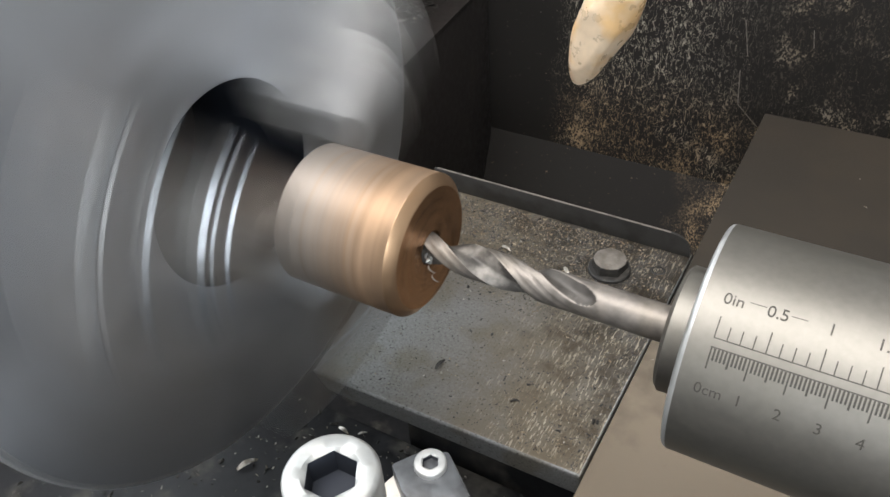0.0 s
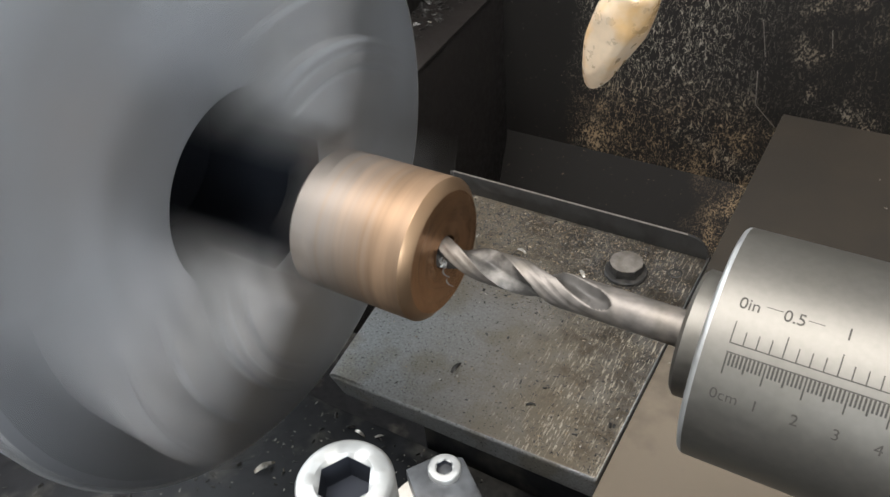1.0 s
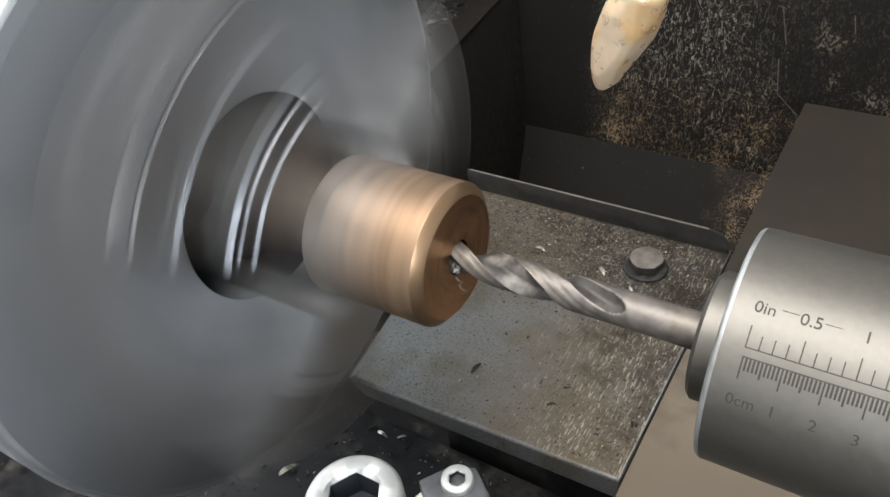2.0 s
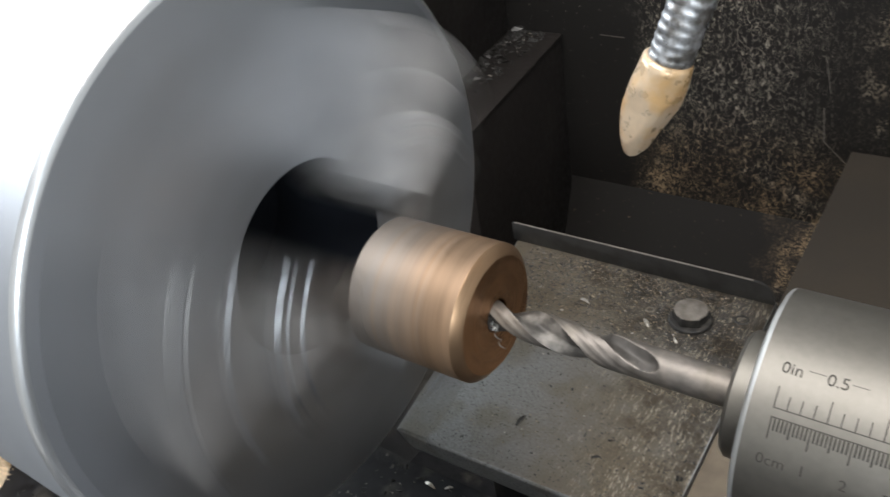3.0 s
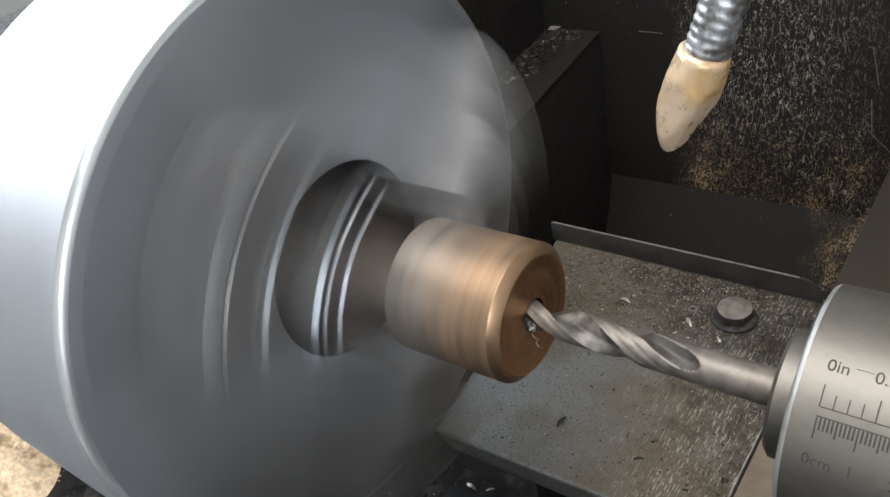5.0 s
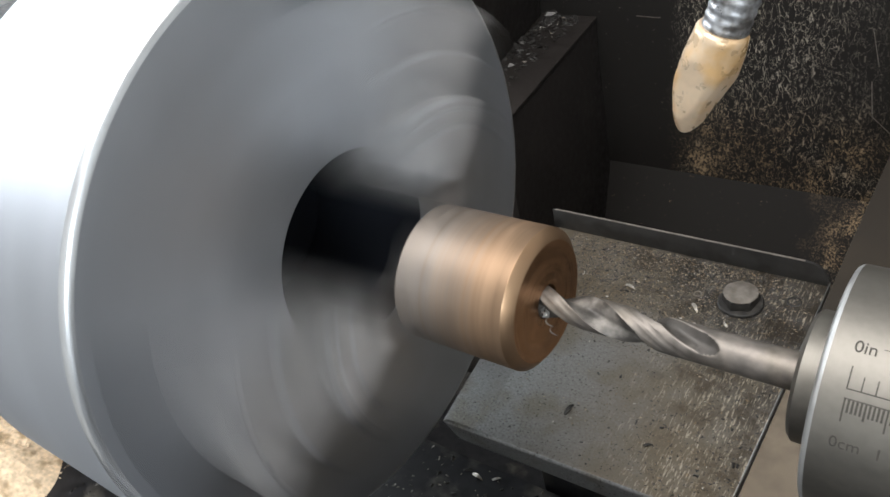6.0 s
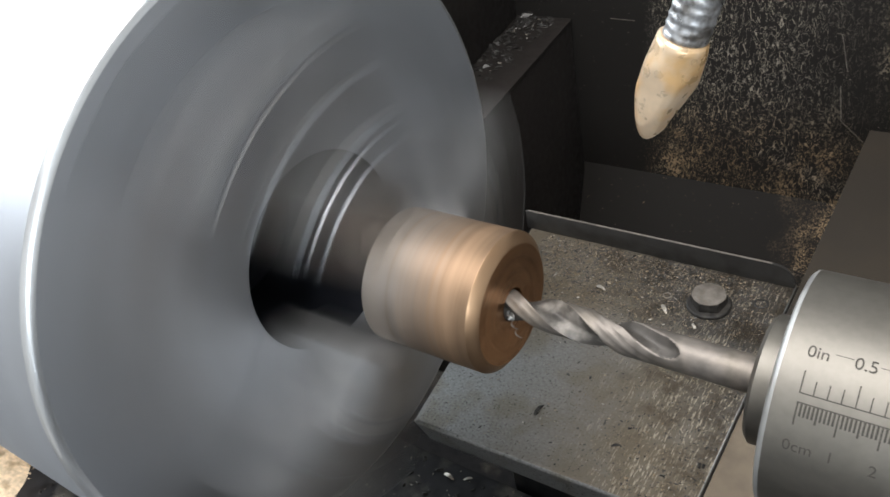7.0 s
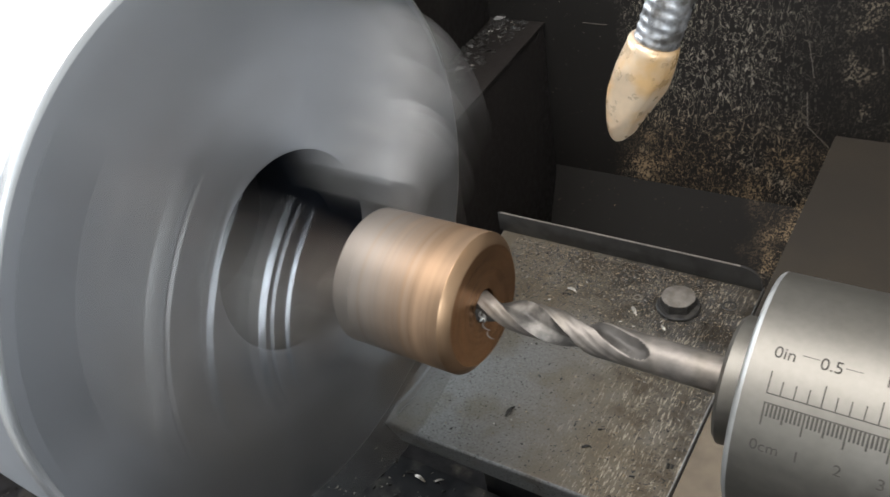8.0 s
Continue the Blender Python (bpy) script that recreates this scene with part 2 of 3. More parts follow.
tan_towards_front(BASE)
TRAY.node_tree.nodes["Principled BSDF"].inputs["Specular IOR Level"].default_value = 0.25
BASE.node_tree.nodes["Principled BSDF"].inputs["Specular IOR Level"].default_value = 0.22
BLACK.node_tree.nodes["Principled BSDF"].inputs["Specular IOR Level"].default_value = 0.25


def wall_material(name, x_in, x_full, tan_x, squiggles=1.0, tan=0.35):
    """Black paint, crackled through to tan primer in one broad patch of squiggles and rubbed dots."""
    m = bpy.data.materials.new(name)
    m.use_nodes = True
    nt = m.node_tree
    n, l = nt.nodes, nt.links
    b = n["Principled BSDF"]
    tc = n.new("ShaderNodeTexCoord")
    sep = n.new("ShaderNodeSeparateXYZ")
    l.new(tc.outputs["Object"], sep.inputs[0])

    def noise_of(scale, detail, stretch=(1, 1, 1), distortion=0.0):
        mp = n.new("ShaderNodeMapping")
        mp.inputs["Scale"].default_value = stretch
        l.new(tc.outputs["Object"], mp.inputs[0])
        t = n.new("ShaderNodeTexNoise")
        t.inputs["Scale"].default_value, t.inputs["Detail"].default_value, t.inputs["Distortion"].default_value = scale, detail, distortion
        l.new(mp.outputs[0], t.inputs[0])
        return t.outputs[0]

    def ramp(src, a, c, lo=0.0, hi=1.0):
        r = n.new("ShaderNodeMapRange")
        r.inputs[1].default_value, r.inputs[2].default_value, r.inputs[3].default_value, r.inputs[4].default_value = a, c, lo, hi
        l.new(src, r.inputs[0])
        return r.outputs[0]

    def calc(op, a, c):
        q = n.new("ShaderNodeMath")
        q.operation = op
        for k, v in enumerate((a, c)):
            if isinstance(v, float):
                q.inputs[k].default_value = v
            else:
                l.new(v, q.inputs[k])
        return q.outputs[0]

    inside = ramp(calc("ADD", sep.outputs[0], calc("MULTIPLY", noise_of(30, 3.0), 0.05)), x_in + 0.025, x_full + 0.025)
    line = calc("ABSOLUTE", calc("SUBTRACT", noise_of(350, 1.0, (1, 1, 0.32), 0.9), 0.5), 0.0)
    crack = ramp(line, 0.010, 0.021, 1.0, 0.0)
    breaks = ramp(noise_of(120, 3.0), 0.33, 0.42)
    low = calc("MAXIMUM", ramp(sep.outputs[2], -0.16, -0.28), ramp(sep.outputs[0], tan_x, tan_x + 0.05, 0.0, tan))
    fade = ramp(calc("ADD", sep.outputs[0], calc("MULTIPLY", low, -0.05)), -0.045, 0.015, 1.0, 0.12)
    patch = calc("MULTIPLY", calc("MULTIPLY", inside, fade), ramp(noise_of(12, 3.0), 0.25, 0.45, 0.35, squiggles))
    squiggle = calc("MULTIPLY", calc("MULTIPLY", crack, breaks), patch)
    field = ramp(calc("ADD", noise_of(34, 5.0), calc("MULTIPLY", low, 0.12)), 0.56, 0.78)
    dots = ramp(calc("ADD", noise_of(700, 3.0, (1, 1, 0.6)), calc("MULTIPLY", field, 0.13)), 0.6, 0.67)
    worn = calc("MULTIPLY", calc("MULTIPLY", calc("MULTIPLY", dots, field), inside), ramp(low, 0.0, 0.6, 0.12, 1.0))
    specks = ramp(noise_of(420, 1.0), 0.75, 0.79)
    mask = calc("MINIMUM", calc("ADD", calc("ADD", calc("MULTIPLY", squiggle, 1.0), worn), calc("MULTIPLY", specks, 0.4)), 1.0)
    tint = n.new("ShaderNodeMix")
    tint.data_type = "RGBA"
    tint.inputs[6].default_value, tint.inputs[7].default_value = (0.42, 0.37, 0.3, 1), (0.32, 0.23, 0.14, 1)
    l.new(calc("MULTIPLY", ramp(low, 0.1, 0.6), ramp(noise_of(26, 3.0), 0.25, 0.45)), tint.inputs[0])
    mix = n.new("ShaderNodeMix")
    mix.data_type = "RGBA"
    mix.inputs[6].default_value = (0.0195, 0.0174, 0.0158, 1)
    b.inputs["Specular IOR Level"].default_value = 0.16
    l.new(mask, mix.inputs[0])
    l.new(tint.outputs[2], mix.inputs[7])
    l.new(mix.outputs[2], b.inputs["Base Color"])
    l.new(ramp(mask, 0.0, 1.0, 0.5, 0.85), b.inputs["Roughness"])
    bp = n.new("ShaderNodeBump")
    bp.inputs["Strength"].default_value, bp.inputs["Distance"].default_value = 0.3, 0.0004
    l.new(mask, bp.inputs["Height"])
    l.new(bp.outputs[0], b.inputs["Normal"])
    return m


WALLM = wall_material("crackled_black_paint", -0.165, -0.125, 0.0)
SLOPEM = wall_material("oily_black_paint", -0.03, 0.02, -0.02, 0.9, 1.0)


# ---------- mesh helpers ----------
def finish(name, bm, mat, smooth=35):
    bmesh.ops.recalc_face_normals(bm, faces=bm.faces)
    me = bpy.data.meshes.new(name)
    bm.to_mesh(me)
    bm.free()
    me.materials.append(mat)
    if smooth:
        for p in me.polygons:
            p.use_smooth = True
        me.set_sharp_from_angle(angle=radians(smooth))
    return me


def part(name, bm, mat, parent=None, label="", smooth=35):
    ob = new(name, finish(name, bm, mat, smooth))
    ob.parent = parent
    if label:
        tagged(ob, label)
    return ob


def thing(name, at=(0, 0, 0)):
    ob = new(name)
    ob.location = at
    ob.empty_display_size = 0.02
    return ob


def add_box(bm, x0, x1, y0, y1, z0, z1, bevel=0.0, segments=2):
    r = bmesh.ops.create_cube(bm, size=1.0)
    bmesh.ops.transform(bm, verts=r["verts"], matrix=Matrix.Translation(((x0 + x1) / 2, (y0 + y1) / 2, (z0 + z1) / 2)) @ Matrix.Diagonal((x1 - x0, y1 - y0, z1 - z0, 1)))
    if bevel:
        es = list({e for v in r["verts"] for e in v.link_edges})
        bmesh.ops.bevel(bm, geom=es, offset=bevel, segments=segments, affect="EDGES", profile=0.6)
    return bm


def box(*a, **k):
    return add_box(bmesh.new(), *a, **k)


def add_prism(bm, poly, z0, z1, bevel=0.0, m=None):
    lo = [bm.verts.new((x, y, z0)) for x, y in poly]
    hi = [bm.verts.new((x, y, z1)) for x, y in poly]
    k = len(poly)
    bm.faces.new(lo[::-1])
    bm.faces.new(hi)
    for i in range(k):
        bm.faces.new((lo[i], lo[(i + 1) % k], hi[(i + 1) % k], hi[i]))
    vs = lo + hi
    if bevel:
        es = list({e for v in vs for e in v.link_edges})
        r = bmesh.ops.bevel(bm, geom=es, offset=bevel, segments=2, affect="EDGES", profile=0.6)
        vs = list({v for f in r["faces"] for v in f.verts} | {v for v in vs if v.is_valid})
    if m is not None:
        bmesh.ops.transform(bm, verts=vs, matrix=m)
    return bm


def add_revolve(bm, profile, segments=96, closed=False):
    """Revolve (x, r) pairs round the x axis."""
    rings = []
    for x, r in profile:
        if r < 1e-6:
            rings.append([bm.verts.new((x, 0, 0))])
        else:
            rings.append([bm.verts.new((x, -r * math.sin(2 * math.pi * i / segments), r * math.cos(2 * math.pi * i / segments))) for i in range(segments)])
    pairs = list(zip(rings, rings[1:])) + ([(rings[-1], rings[0])] if closed else [])
    for a, c in pairs:
        for i in range(segments):
            j = (i + 1) % segments
            if len(a) == 1 and len(c) == 1:
                continue
            if len(a) == 1:
                bm.faces.new((a[0], c[i], c[j]))
            elif len(c) == 1:
                bm.faces.new((a[i], c[0], a[j]))
            else:
                bm.faces.new((a[i], c[i], c[j], a[j]))
    return bm


def revolve(profile, segments=96, closed=False):
    return add_revolve(bmesh.new(), profile, segments, closed)


def hex_ring(r, k=6, turn=0.0):
    return [(r * math.cos(turn + 2 * math.pi * i / k), r * math.sin(turn + 2 * math.pi * i / k)) for i in range(k)]


# ---------- the large structure ----------
WALL_Y = 0.478


def workshop():
    t = 0.12
    x0, x1, y0, y1, z0, z1 = -3.0, 3.0, -3.0, 2.6, -1.0, 2.6

    def wall_with_window(name, along, fixed, a0, a1, w0, w1, h0, h1, label):
        bm = bmesh.new()
        for p0, p1, q0, q1 in ((a0, w0, z0, z1), (w1, a1, z0, z1), (w0, w1, z0, h0), (w0, w1, h1, z1)):
            if along == "y":
                add_box(bm, fixed, fixed + t, p0, p1, q0, q1)
            else:
                add_box(bm, p0, p1, fixed, fixed + t, q0, q1)
        tagged(part(name, bm, PLASTER, smooth=0), label, "wall", kind="structure")

    wall_with_window("wall_west", "y", x0, y0, y1, -1.3, 2.2, 0.55, 2.15, "pale plastered workshop wall with a wide window")
    # opening made only for the added front fill
    wall_with_window("wall_south", "x", y0, x0 + t, x1, 1.15, 2.85, 0.6, 1.8, "pale plastered workshop wall with an opening added for the front fill")
    tagged(part("wall_east", box(x1, x1 + t, y0, y1, z0, z1), PLASTER, smooth=0), "pale plastered workshop wall", "wall", kind="structure")
    tagged(part("wall_north", box(x0, x1, y1, y1 + t, z0, z1), PLASTER, smooth=0), "pale plastered workshop wall", "wall", kind="structure")
    tagged(part("floor", box(x0, x1, y0, y1, z0 - t, z0), FLOORM, smooth=0), "grey concrete workshop floor", "floor", kind="structure")
    bm = bmesh.new()
    for p in ((x0, -1.5, y0, y1), (1.1, x1, y0, y1), (-1.5, 1.1, y0, -1.7), (-1.5, 1.1, 0.2, y1)):
        add_box(bm, *p, z1, z1 + t)
    tagged(part("ceiling", bm, PLASTER, smooth=0), "pale workshop ceiling with a roof light", "ceiling", kind="structure")


workshop()


def splash_guard():
    g = thing("splash_guard", (0, 0, 0))
    part("back_panel", box(-0.9, 1.4, WALL_Y, WALL_Y + 0.004, -0.282, 0.16), WALLM, g, "black painted sheet, crackled to tan primer")
    # scratches through the paint
    for x0, z0, x1, z1, w in ((0.0104, -0.165, 0.0138, -0.197, 0.0007), (0.0138, -0.197, 0.033, -0.215, 0.0005), (0.0073, -0.12, 0.0141, -0.151, 0.0005),
                              (-0.1884, -0.12, -0.1652, -0.1206, 0.0006), (0.06, -0.12, 0.063, -0.135, 0.0005)):
        L = math.hypot(x1 - x0, z1 - z0)
        o = part("paint_scratch", box(0, L, -0.0003, 0.0, -w / 2, w / 2), BOLT, g, smooth=0)
        o.location, o.rotation_euler = (x0, WALL_Y, z0), (0, -math.atan2(z1 - z0, x1 - x0), 0)
    bm = bmesh.new()
    vs = [bm.verts.new(p) for p in ((-0.9, WALL_Y, -0.282), (1.4, WALL_Y, -0.282), (1.4, 0.385, -0.45), (-0.9, 0.385, -0.45),
                                    (-0.9, WALL_Y + 0.004, -0.284), (1.4, WALL_Y + 0.004, -0.284), (1.4, 0.389, -0.454), (-0.9, 0.389, -0.454))]
    for f in ((0, 1, 2, 3), (7, 6, 5, 4), (0, 4, 5, 1), (2, 6, 7, 3), (0, 3, 7, 4), (1, 5, 6, 2)):
        bm.faces.new([vs[i] for i in f])
    part("sloping_panel", bm, SLOPEM, g, "oily black sloping sheet below the back panel", smooth=0)
    tagged(g, "black painted sheet metal splash guard, crackled and worn", "splash guard")


splash_guard()


def chip_tray():
    bm = bmesh.new()
    add_box(bm, -0.9, 1.4, -0.55, 0.39, -0.47, -0.45)
    add_box(bm, -0.9, 1.4, -0.57, -0.55, -0.47, -0.30)
    tagged(part("chip_tray", bm, TRAY, smooth=0), "oily black chip tray under the lathe", "tray", kind="structure")
    bm = box(-0.9, 1.4, -0.42, 0.075, -0.449, -0.25, bevel=0.004)
    tagged(part("bed_rail", bm, TRAY), "oily black front bed rail dusted with chips", "lathe bed", kind="structure")
    bm = box(-0.085, 1.4, 0.08, 0.20, -0.449, -0.18, bevel=0.003)
    tagged(part("bed_web", bm, TRAY), "dark cast bed under the plate", "lathe bed", kind="structure")
    st = thing("lathe_stand", (0.2, 0, -1.0))
    for x in (-0.8, 0.9):
        part("foot", box(x - 0.1, x + 0.1, -0.4, 0.35, 0.0, 0.53, bevel=0.01), BLACK, st)
    tagged(st, "black cast stand of the lathe on the floor", "machine stand")


chip_tray()


def headstock():
    h = thing("headstock", (-0.6, 0.1, -0.45))
    part("casing", box(-0.3, 0.02, -0.3, 0.25, 0.0, 0.4, bevel=0.012), BLACK, h)
    sp = part("spindle", revolve([(-0.03, 0), (-0.03, 0.07), (0.43, 0.07), (0.43, 0)], 48), DARK_STEEL, h)
    sp.location = (0.0, -0.1, 0.45)
    tagged(h, "black cast headstock with the spindle behind the chuck", "headstock")
    # dark casing behind the chuck, swarf on its top
    c = [(-0.228, 0.477), (-0.2115, 0.28), (-0.62, 0.28), (-0.62, 0.477)]
    g = thing("gear_cover", (0, 0, 0))
    part("casing", add_prism(bmesh.new(), c, -0.449, -0.1255, bevel=0.003), BLACK, g)
    c = [(x + (0.001 if x > -0.3 else 0), y - (0.001 if y < 0.3 else 0)) for x, y in c]
    part("lid", add_prism(bmesh.new(), c, -0.1252, -0.122, bevel=0.0012), BLACK, g, "flat black lid")
    up = [(-0.283, 0.472), (-0.272, 0.38), (-0.262, 0.29), (-0.6, 0.29), (-0.6, 0.472)]
    part("upright", add_prism(bmesh.new(), up, -0.1219, 0.12, bevel=0.003), BLACK, g, "black upright side of the casing")
    tagged(g, "black painted casing behind the chuck with swarf on top", "machine cover")


headstock()


def bed_plate():
    p = thing("bed_plate", (0, 0, 0))
    poly = [(-0.1117, 0.0372), (0.0453, 0.0415), (0.0453, 0.223), (-0.135, 0.223)]
    bm = add_prism(bmesh.new(), poly, AXIS_TO_BED - 0.0155, AXIS_TO_BED)
    for v in bm.verts:  # the lower edge of the nose is cut back
        if v.co.z < AXIS_TO_BED - 0.01 and v.co.x < -0.1 and v.co.y < 0.1:
            v.co.x += 0.0065
            v.co.y += 0.0025
    def lip(e):  # the long front edge of the top is well rounded
        return all(v.co.z > AXIS_TO_BED - 0.001 and v.co.y < 0.05 for v in e.verts)

    bmesh.ops.bevel(bm, geom=[e for e in bm.edges if not lip(e)], offset=0.0014, segments=3, affect="EDGES", profile=0.6)
    bmesh.ops.bevel(bm, geom=[e for e in bm.edges if abs(e.verts[0].co.x - e.verts[1].co.x) > 0.1 and lip(e)], offset=0.0022, segments=4, affect="EDGES", profile=0.5)
    part("plate", bm, PLATE, p, "grey worn casting with tan grime")
    # upright strip along the rear edge, its end cut round
    k = 10
    arc = [(0.0464 - 0.012 + 0.012 * math.sin(a), 0.0035 + 0.0115 * math.cos(a)) for a in [i / k * math.pi / 2 for i in range(k + 1)]]
    outline = [(-0.135, 0.0), (-0.135, 0.015)] + arc + [(0.0464, 0.0)]
    bm = add_prism(bmesh.new(), outline, -0.0009, 0.0009, bevel=0.0005, m=Matrix.Translation((-0.002, 0.219, AXIS_TO_BED)) @ Matrix.Rotation(radians(90), 4, "X"))
    part("wiper_strip", bm, LIP, p, "thin dark sheet steel strip with a rounded end")
    # brighter sliver that paints the highlight along the strip's top edge
    part("edge_highlight", box(-0.135, 0.031, 0.2183, 0.2197, AXIS_TO_BED + 0.01495, AXIS_TO_BED + 0.0154, bevel=0.00015), DRILL, p, "thin bright line along the strip, a painted edge highlight")
    tagged(p, "worn grey cast plate of the lathe bed", "bed plate")
    # hexagon bolt with a washer
    b = thing("hex_bolt", (0.0045, 0.1865, AXIS_TO_BED))
    part("washer", add_z(revolve([(0.0001, 0.0), (0.0001, 0.0130), (0.0019, 0.0130), (0.0025, 0.0124), (0.0025, 0.0)], 40)), GREASE_AND_SHADE, b)
    bm = bmesh.new()
    add_prism(bm, hex_ring(0.0108, 6, 0.3), 0.0024, 0.0088, bevel=0.0009)
    part("head", bm, GREASE_AND_SHADE, b, "hexagon head, its flats black with grease")
    part("worn_top", add_prism(bmesh.new(), [(x * (1 + 0.02 * math.sin(3 * i)), y) for i, (x, y) in enumerate(hex_ring(0.0099, 18, 0.3))], 0.0084, 0.0092, bevel=0.0003), BOLT, b, "bright worn top of the head")
    tagged(b, "greasy hexagon bolt with a dark washer in the plate", "bolt")
    # rings; the larger stands in for an open hole, black for its shade
    for x, y, r, mat in ((0.0315, 0.1985, 0.0042, GREASE_AND_SHADE), (-0.021, 0.186, 0.0026, BOLT)):
        d = part("plate_ring", add_z(revolve([(-0.002, r), (0.0004, r), (0.0006, r * 0.92), (0.0006, r * 0.75), (-0.001, r * 0.66), (-0.001, 0)], 32)), mat)
        d.location = (x, y, AXIS_TO_BED)
        tagged(d, "small dark ring in the plate", "pin")


def add_z(bm):
    bmesh.ops.transform(bm, verts=bm.verts, matrix=Matrix.Rotation(radians(-90), 4, "Y"))
    return bm


bed_plate()


def tailstock():
    t = thing("tailstock", (0, 0, 0))
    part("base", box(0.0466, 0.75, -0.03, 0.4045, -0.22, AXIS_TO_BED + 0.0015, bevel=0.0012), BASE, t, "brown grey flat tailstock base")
    part("body", box(0.34, 0.7, -0.075, 0.09, AXIS_TO_BED, 0.06, bevel=0.02), BLACK, t)
    R = 0.0343
    prof = [(0.0932, R), (0.42, R)]
    q = part("quill", revolve(prof, 160), QUILL, t, "ground steel quill with engraved scales")
    edge = [(0.0915, 0.012), (0.0915, 0.0324), (0.0918, 0.0334), (0.0924, 0.0340), (0.0932, R)]
    # brighter steel than the quill, standing for the highlight along the edge
    part("rounded_edge", revolve(edge, 160), SCREW, t, "rounded end of the quill, coloured bright for its highlight")
    sl = [(0.0842, 0.0059), (0.0842, 0.0182), (0.0854, 0.0195), (0.0914, 0.0195), (0.0914, 0.012)]
    part("drill_sleeve", revolve(sl, 96), QUILL, t, "smaller steel sleeve round the drill shank")

    def on_quill(x, phi, lift=0.00004):
        a = radians(phi)
        n = Vector((0, -math.sin(a), math.cos(a)))
        d = Vector((0, -math.cos(a), -math.sin(a)))  # downwards round the quill
        m = Matrix((Vector((1, 0, 0)), -d, n)).transposed().to_4x4()
        return Matrix.Translation(n * (R + lift) + Vector((x, 0, 0))) @ m

    def mark(length, width):
        bm = bmesh.new()
        k = 5
        step = length / R / k
        rows = []
        for i in range(k + 1):
            a = -i * step
            for h in (0.00003, -0.0004):
                rows.append([bm.verts.new((s * width / 2, (R + h) * math.sin(a), (R + h) * math.cos(a) - R)) for s in (-1, 1)])
        for i in range(k):
            a, c, b2, d2 = rows[2 * i], rows[2 * i + 2], rows[2 * i + 1], rows[2 * i + 3]
            bm.faces.new((a[0], a[1], c[1], c[0]))
            bm.faces.new((a[0], c[0], d2[0], b2[0]))
            bm.faces.new((a[1], b2[1], d2[1], c[1]))
        return finish("tick", bm, INK, 0)

    def put(mesh, x, phi):
        o = new("tick", mesh)
        o.parent = q
        o.matrix_local = on_quill(x, phi)

    inch, short = mark(0.0056, 0.00032), mark(0.0036, 0.0003)
    for i in range(15):
        put(inch if i % 4 == 0 else short, 0.0990 + i * 0.00315, 34.3 if i % 4 == 0 else 37.6)
    mm, five, ten = mark(0.0032, 0.0005), mark(0.0042, 0.0005), mark(0.0056, 0.0004)
    for i in range(56):
        put(ten if i % 10 == 0 else five if i % 5 == 0 else mm, 0.0992 + i * 0.00095, 48.0)

    def rule(x0, x1, phi, w):
        o = part("scale_line", box(0, x1 - x0, -w / 2, w / 2, -0.0004, 0.00004), INK, q, smooth=0)
        o.matrix_local = on_quill(x0, phi, 0.0)

    rule(0.0989, 0.16, 43.7, 0.0003)
    rule(0.1046, 0.1086, 24.6, 0.00018)
    rule(0.1146, 0.1185, 25.2, 0.00018)
    rule(0.0989, 0.16, 47.7, 0.0003)

    def word(text, x, phi, size):
        cu = bpy.data.curves.new("number", "FONT")
        cu.body, cu.size, cu.align_x, cu.align_y, cu.extrude, cu.offset = text, size, "CENTER", "CENTER", 0.00008, 0.0
        tmp = bpy.data.objects.new("number", cu)
        me = bpy.data.meshes.new_from_object(tmp)
        bpy.data.objects.remove(tmp)
        me.materials.clear()
        me.materials.append(INK)
        o = new("number", me)
        o.parent = q
        o.matrix_local = on_quill(x, phi, 0.00003)

    for text, x in (("0in", 0.1008), ("0.5", 0.1116), ("1", 0.1242), ("1.5", 0.1368)):
        word(text, x, 26.0, 0.0044)
    for text, x in (("0cm", 0.1012), ("1", 0.1087), ("2", 0.1182), ("3", 0.1277), ("4", 0.1372), ("5", 0.1467)):
        word(text, x, 66.8, 0.0042)

    tagged(t, "steel tailstock with a graduated quill on a flat base", "tailstock")

    # twist drill held in the sleeve
    Rd, lead = 0.0058, 0.063
    x0, x1, x2 = -0.014, 0.0615, 0.0835
    bm = bmesh.new()
    around, rings = 96, []
    n = 260
    for i in range(n + 1):
        x = x0 + (x2 - x0) * i / n
        past = max(0.0, x - 0.044)  # near their end the flutes straighten, narrow and run out in a rounded spoon
        twist = 2 * math.pi * x / lead + DRILL_PHASE - radians(143000 * past * past)
        narrow = min(1.0, max(0.0, (x - 0.034) / 0.008))
        end = math.sqrt(max(0.0, 1 - (max(0.0, x - 0.053) / 0.0078) ** 2))
        wide, deep = (0.61 - 0.22 * narrow) * end + 1e-4, (0.62 - 0.2 * narrow) * end
        point = min(1.0, (x - x0) / 0.003 + 0.05)
        ring = []
        for j in range(around):
            a = 2 * math.pi * j / around
            u = abs(((a / math.pi) % 1.0) - 0.5) * 2  # 0 in the middle of a flute, 1 on the land
            dip = max(0.0, 1 - (u / wide) ** 2)
            margin = 0.02 if 0.72 < u < 0.9 and x < x1 - 0.004 else 0.0
            r = Rd * point * (1 - deep * dip ** 0.75 - margin)
            ring.append(bm.verts.new((x, -r * math.sin(a + twist), r * math.cos(a + twist))))
        rings.append(ring)
    for a, c in zip(rings, rings[1:]):
        for j in range(around):
            f = bm.faces.new((a[j], c[j], c[(j + 1) % around], a[(j + 1) % around]))
            mid = f.calc_center_median()
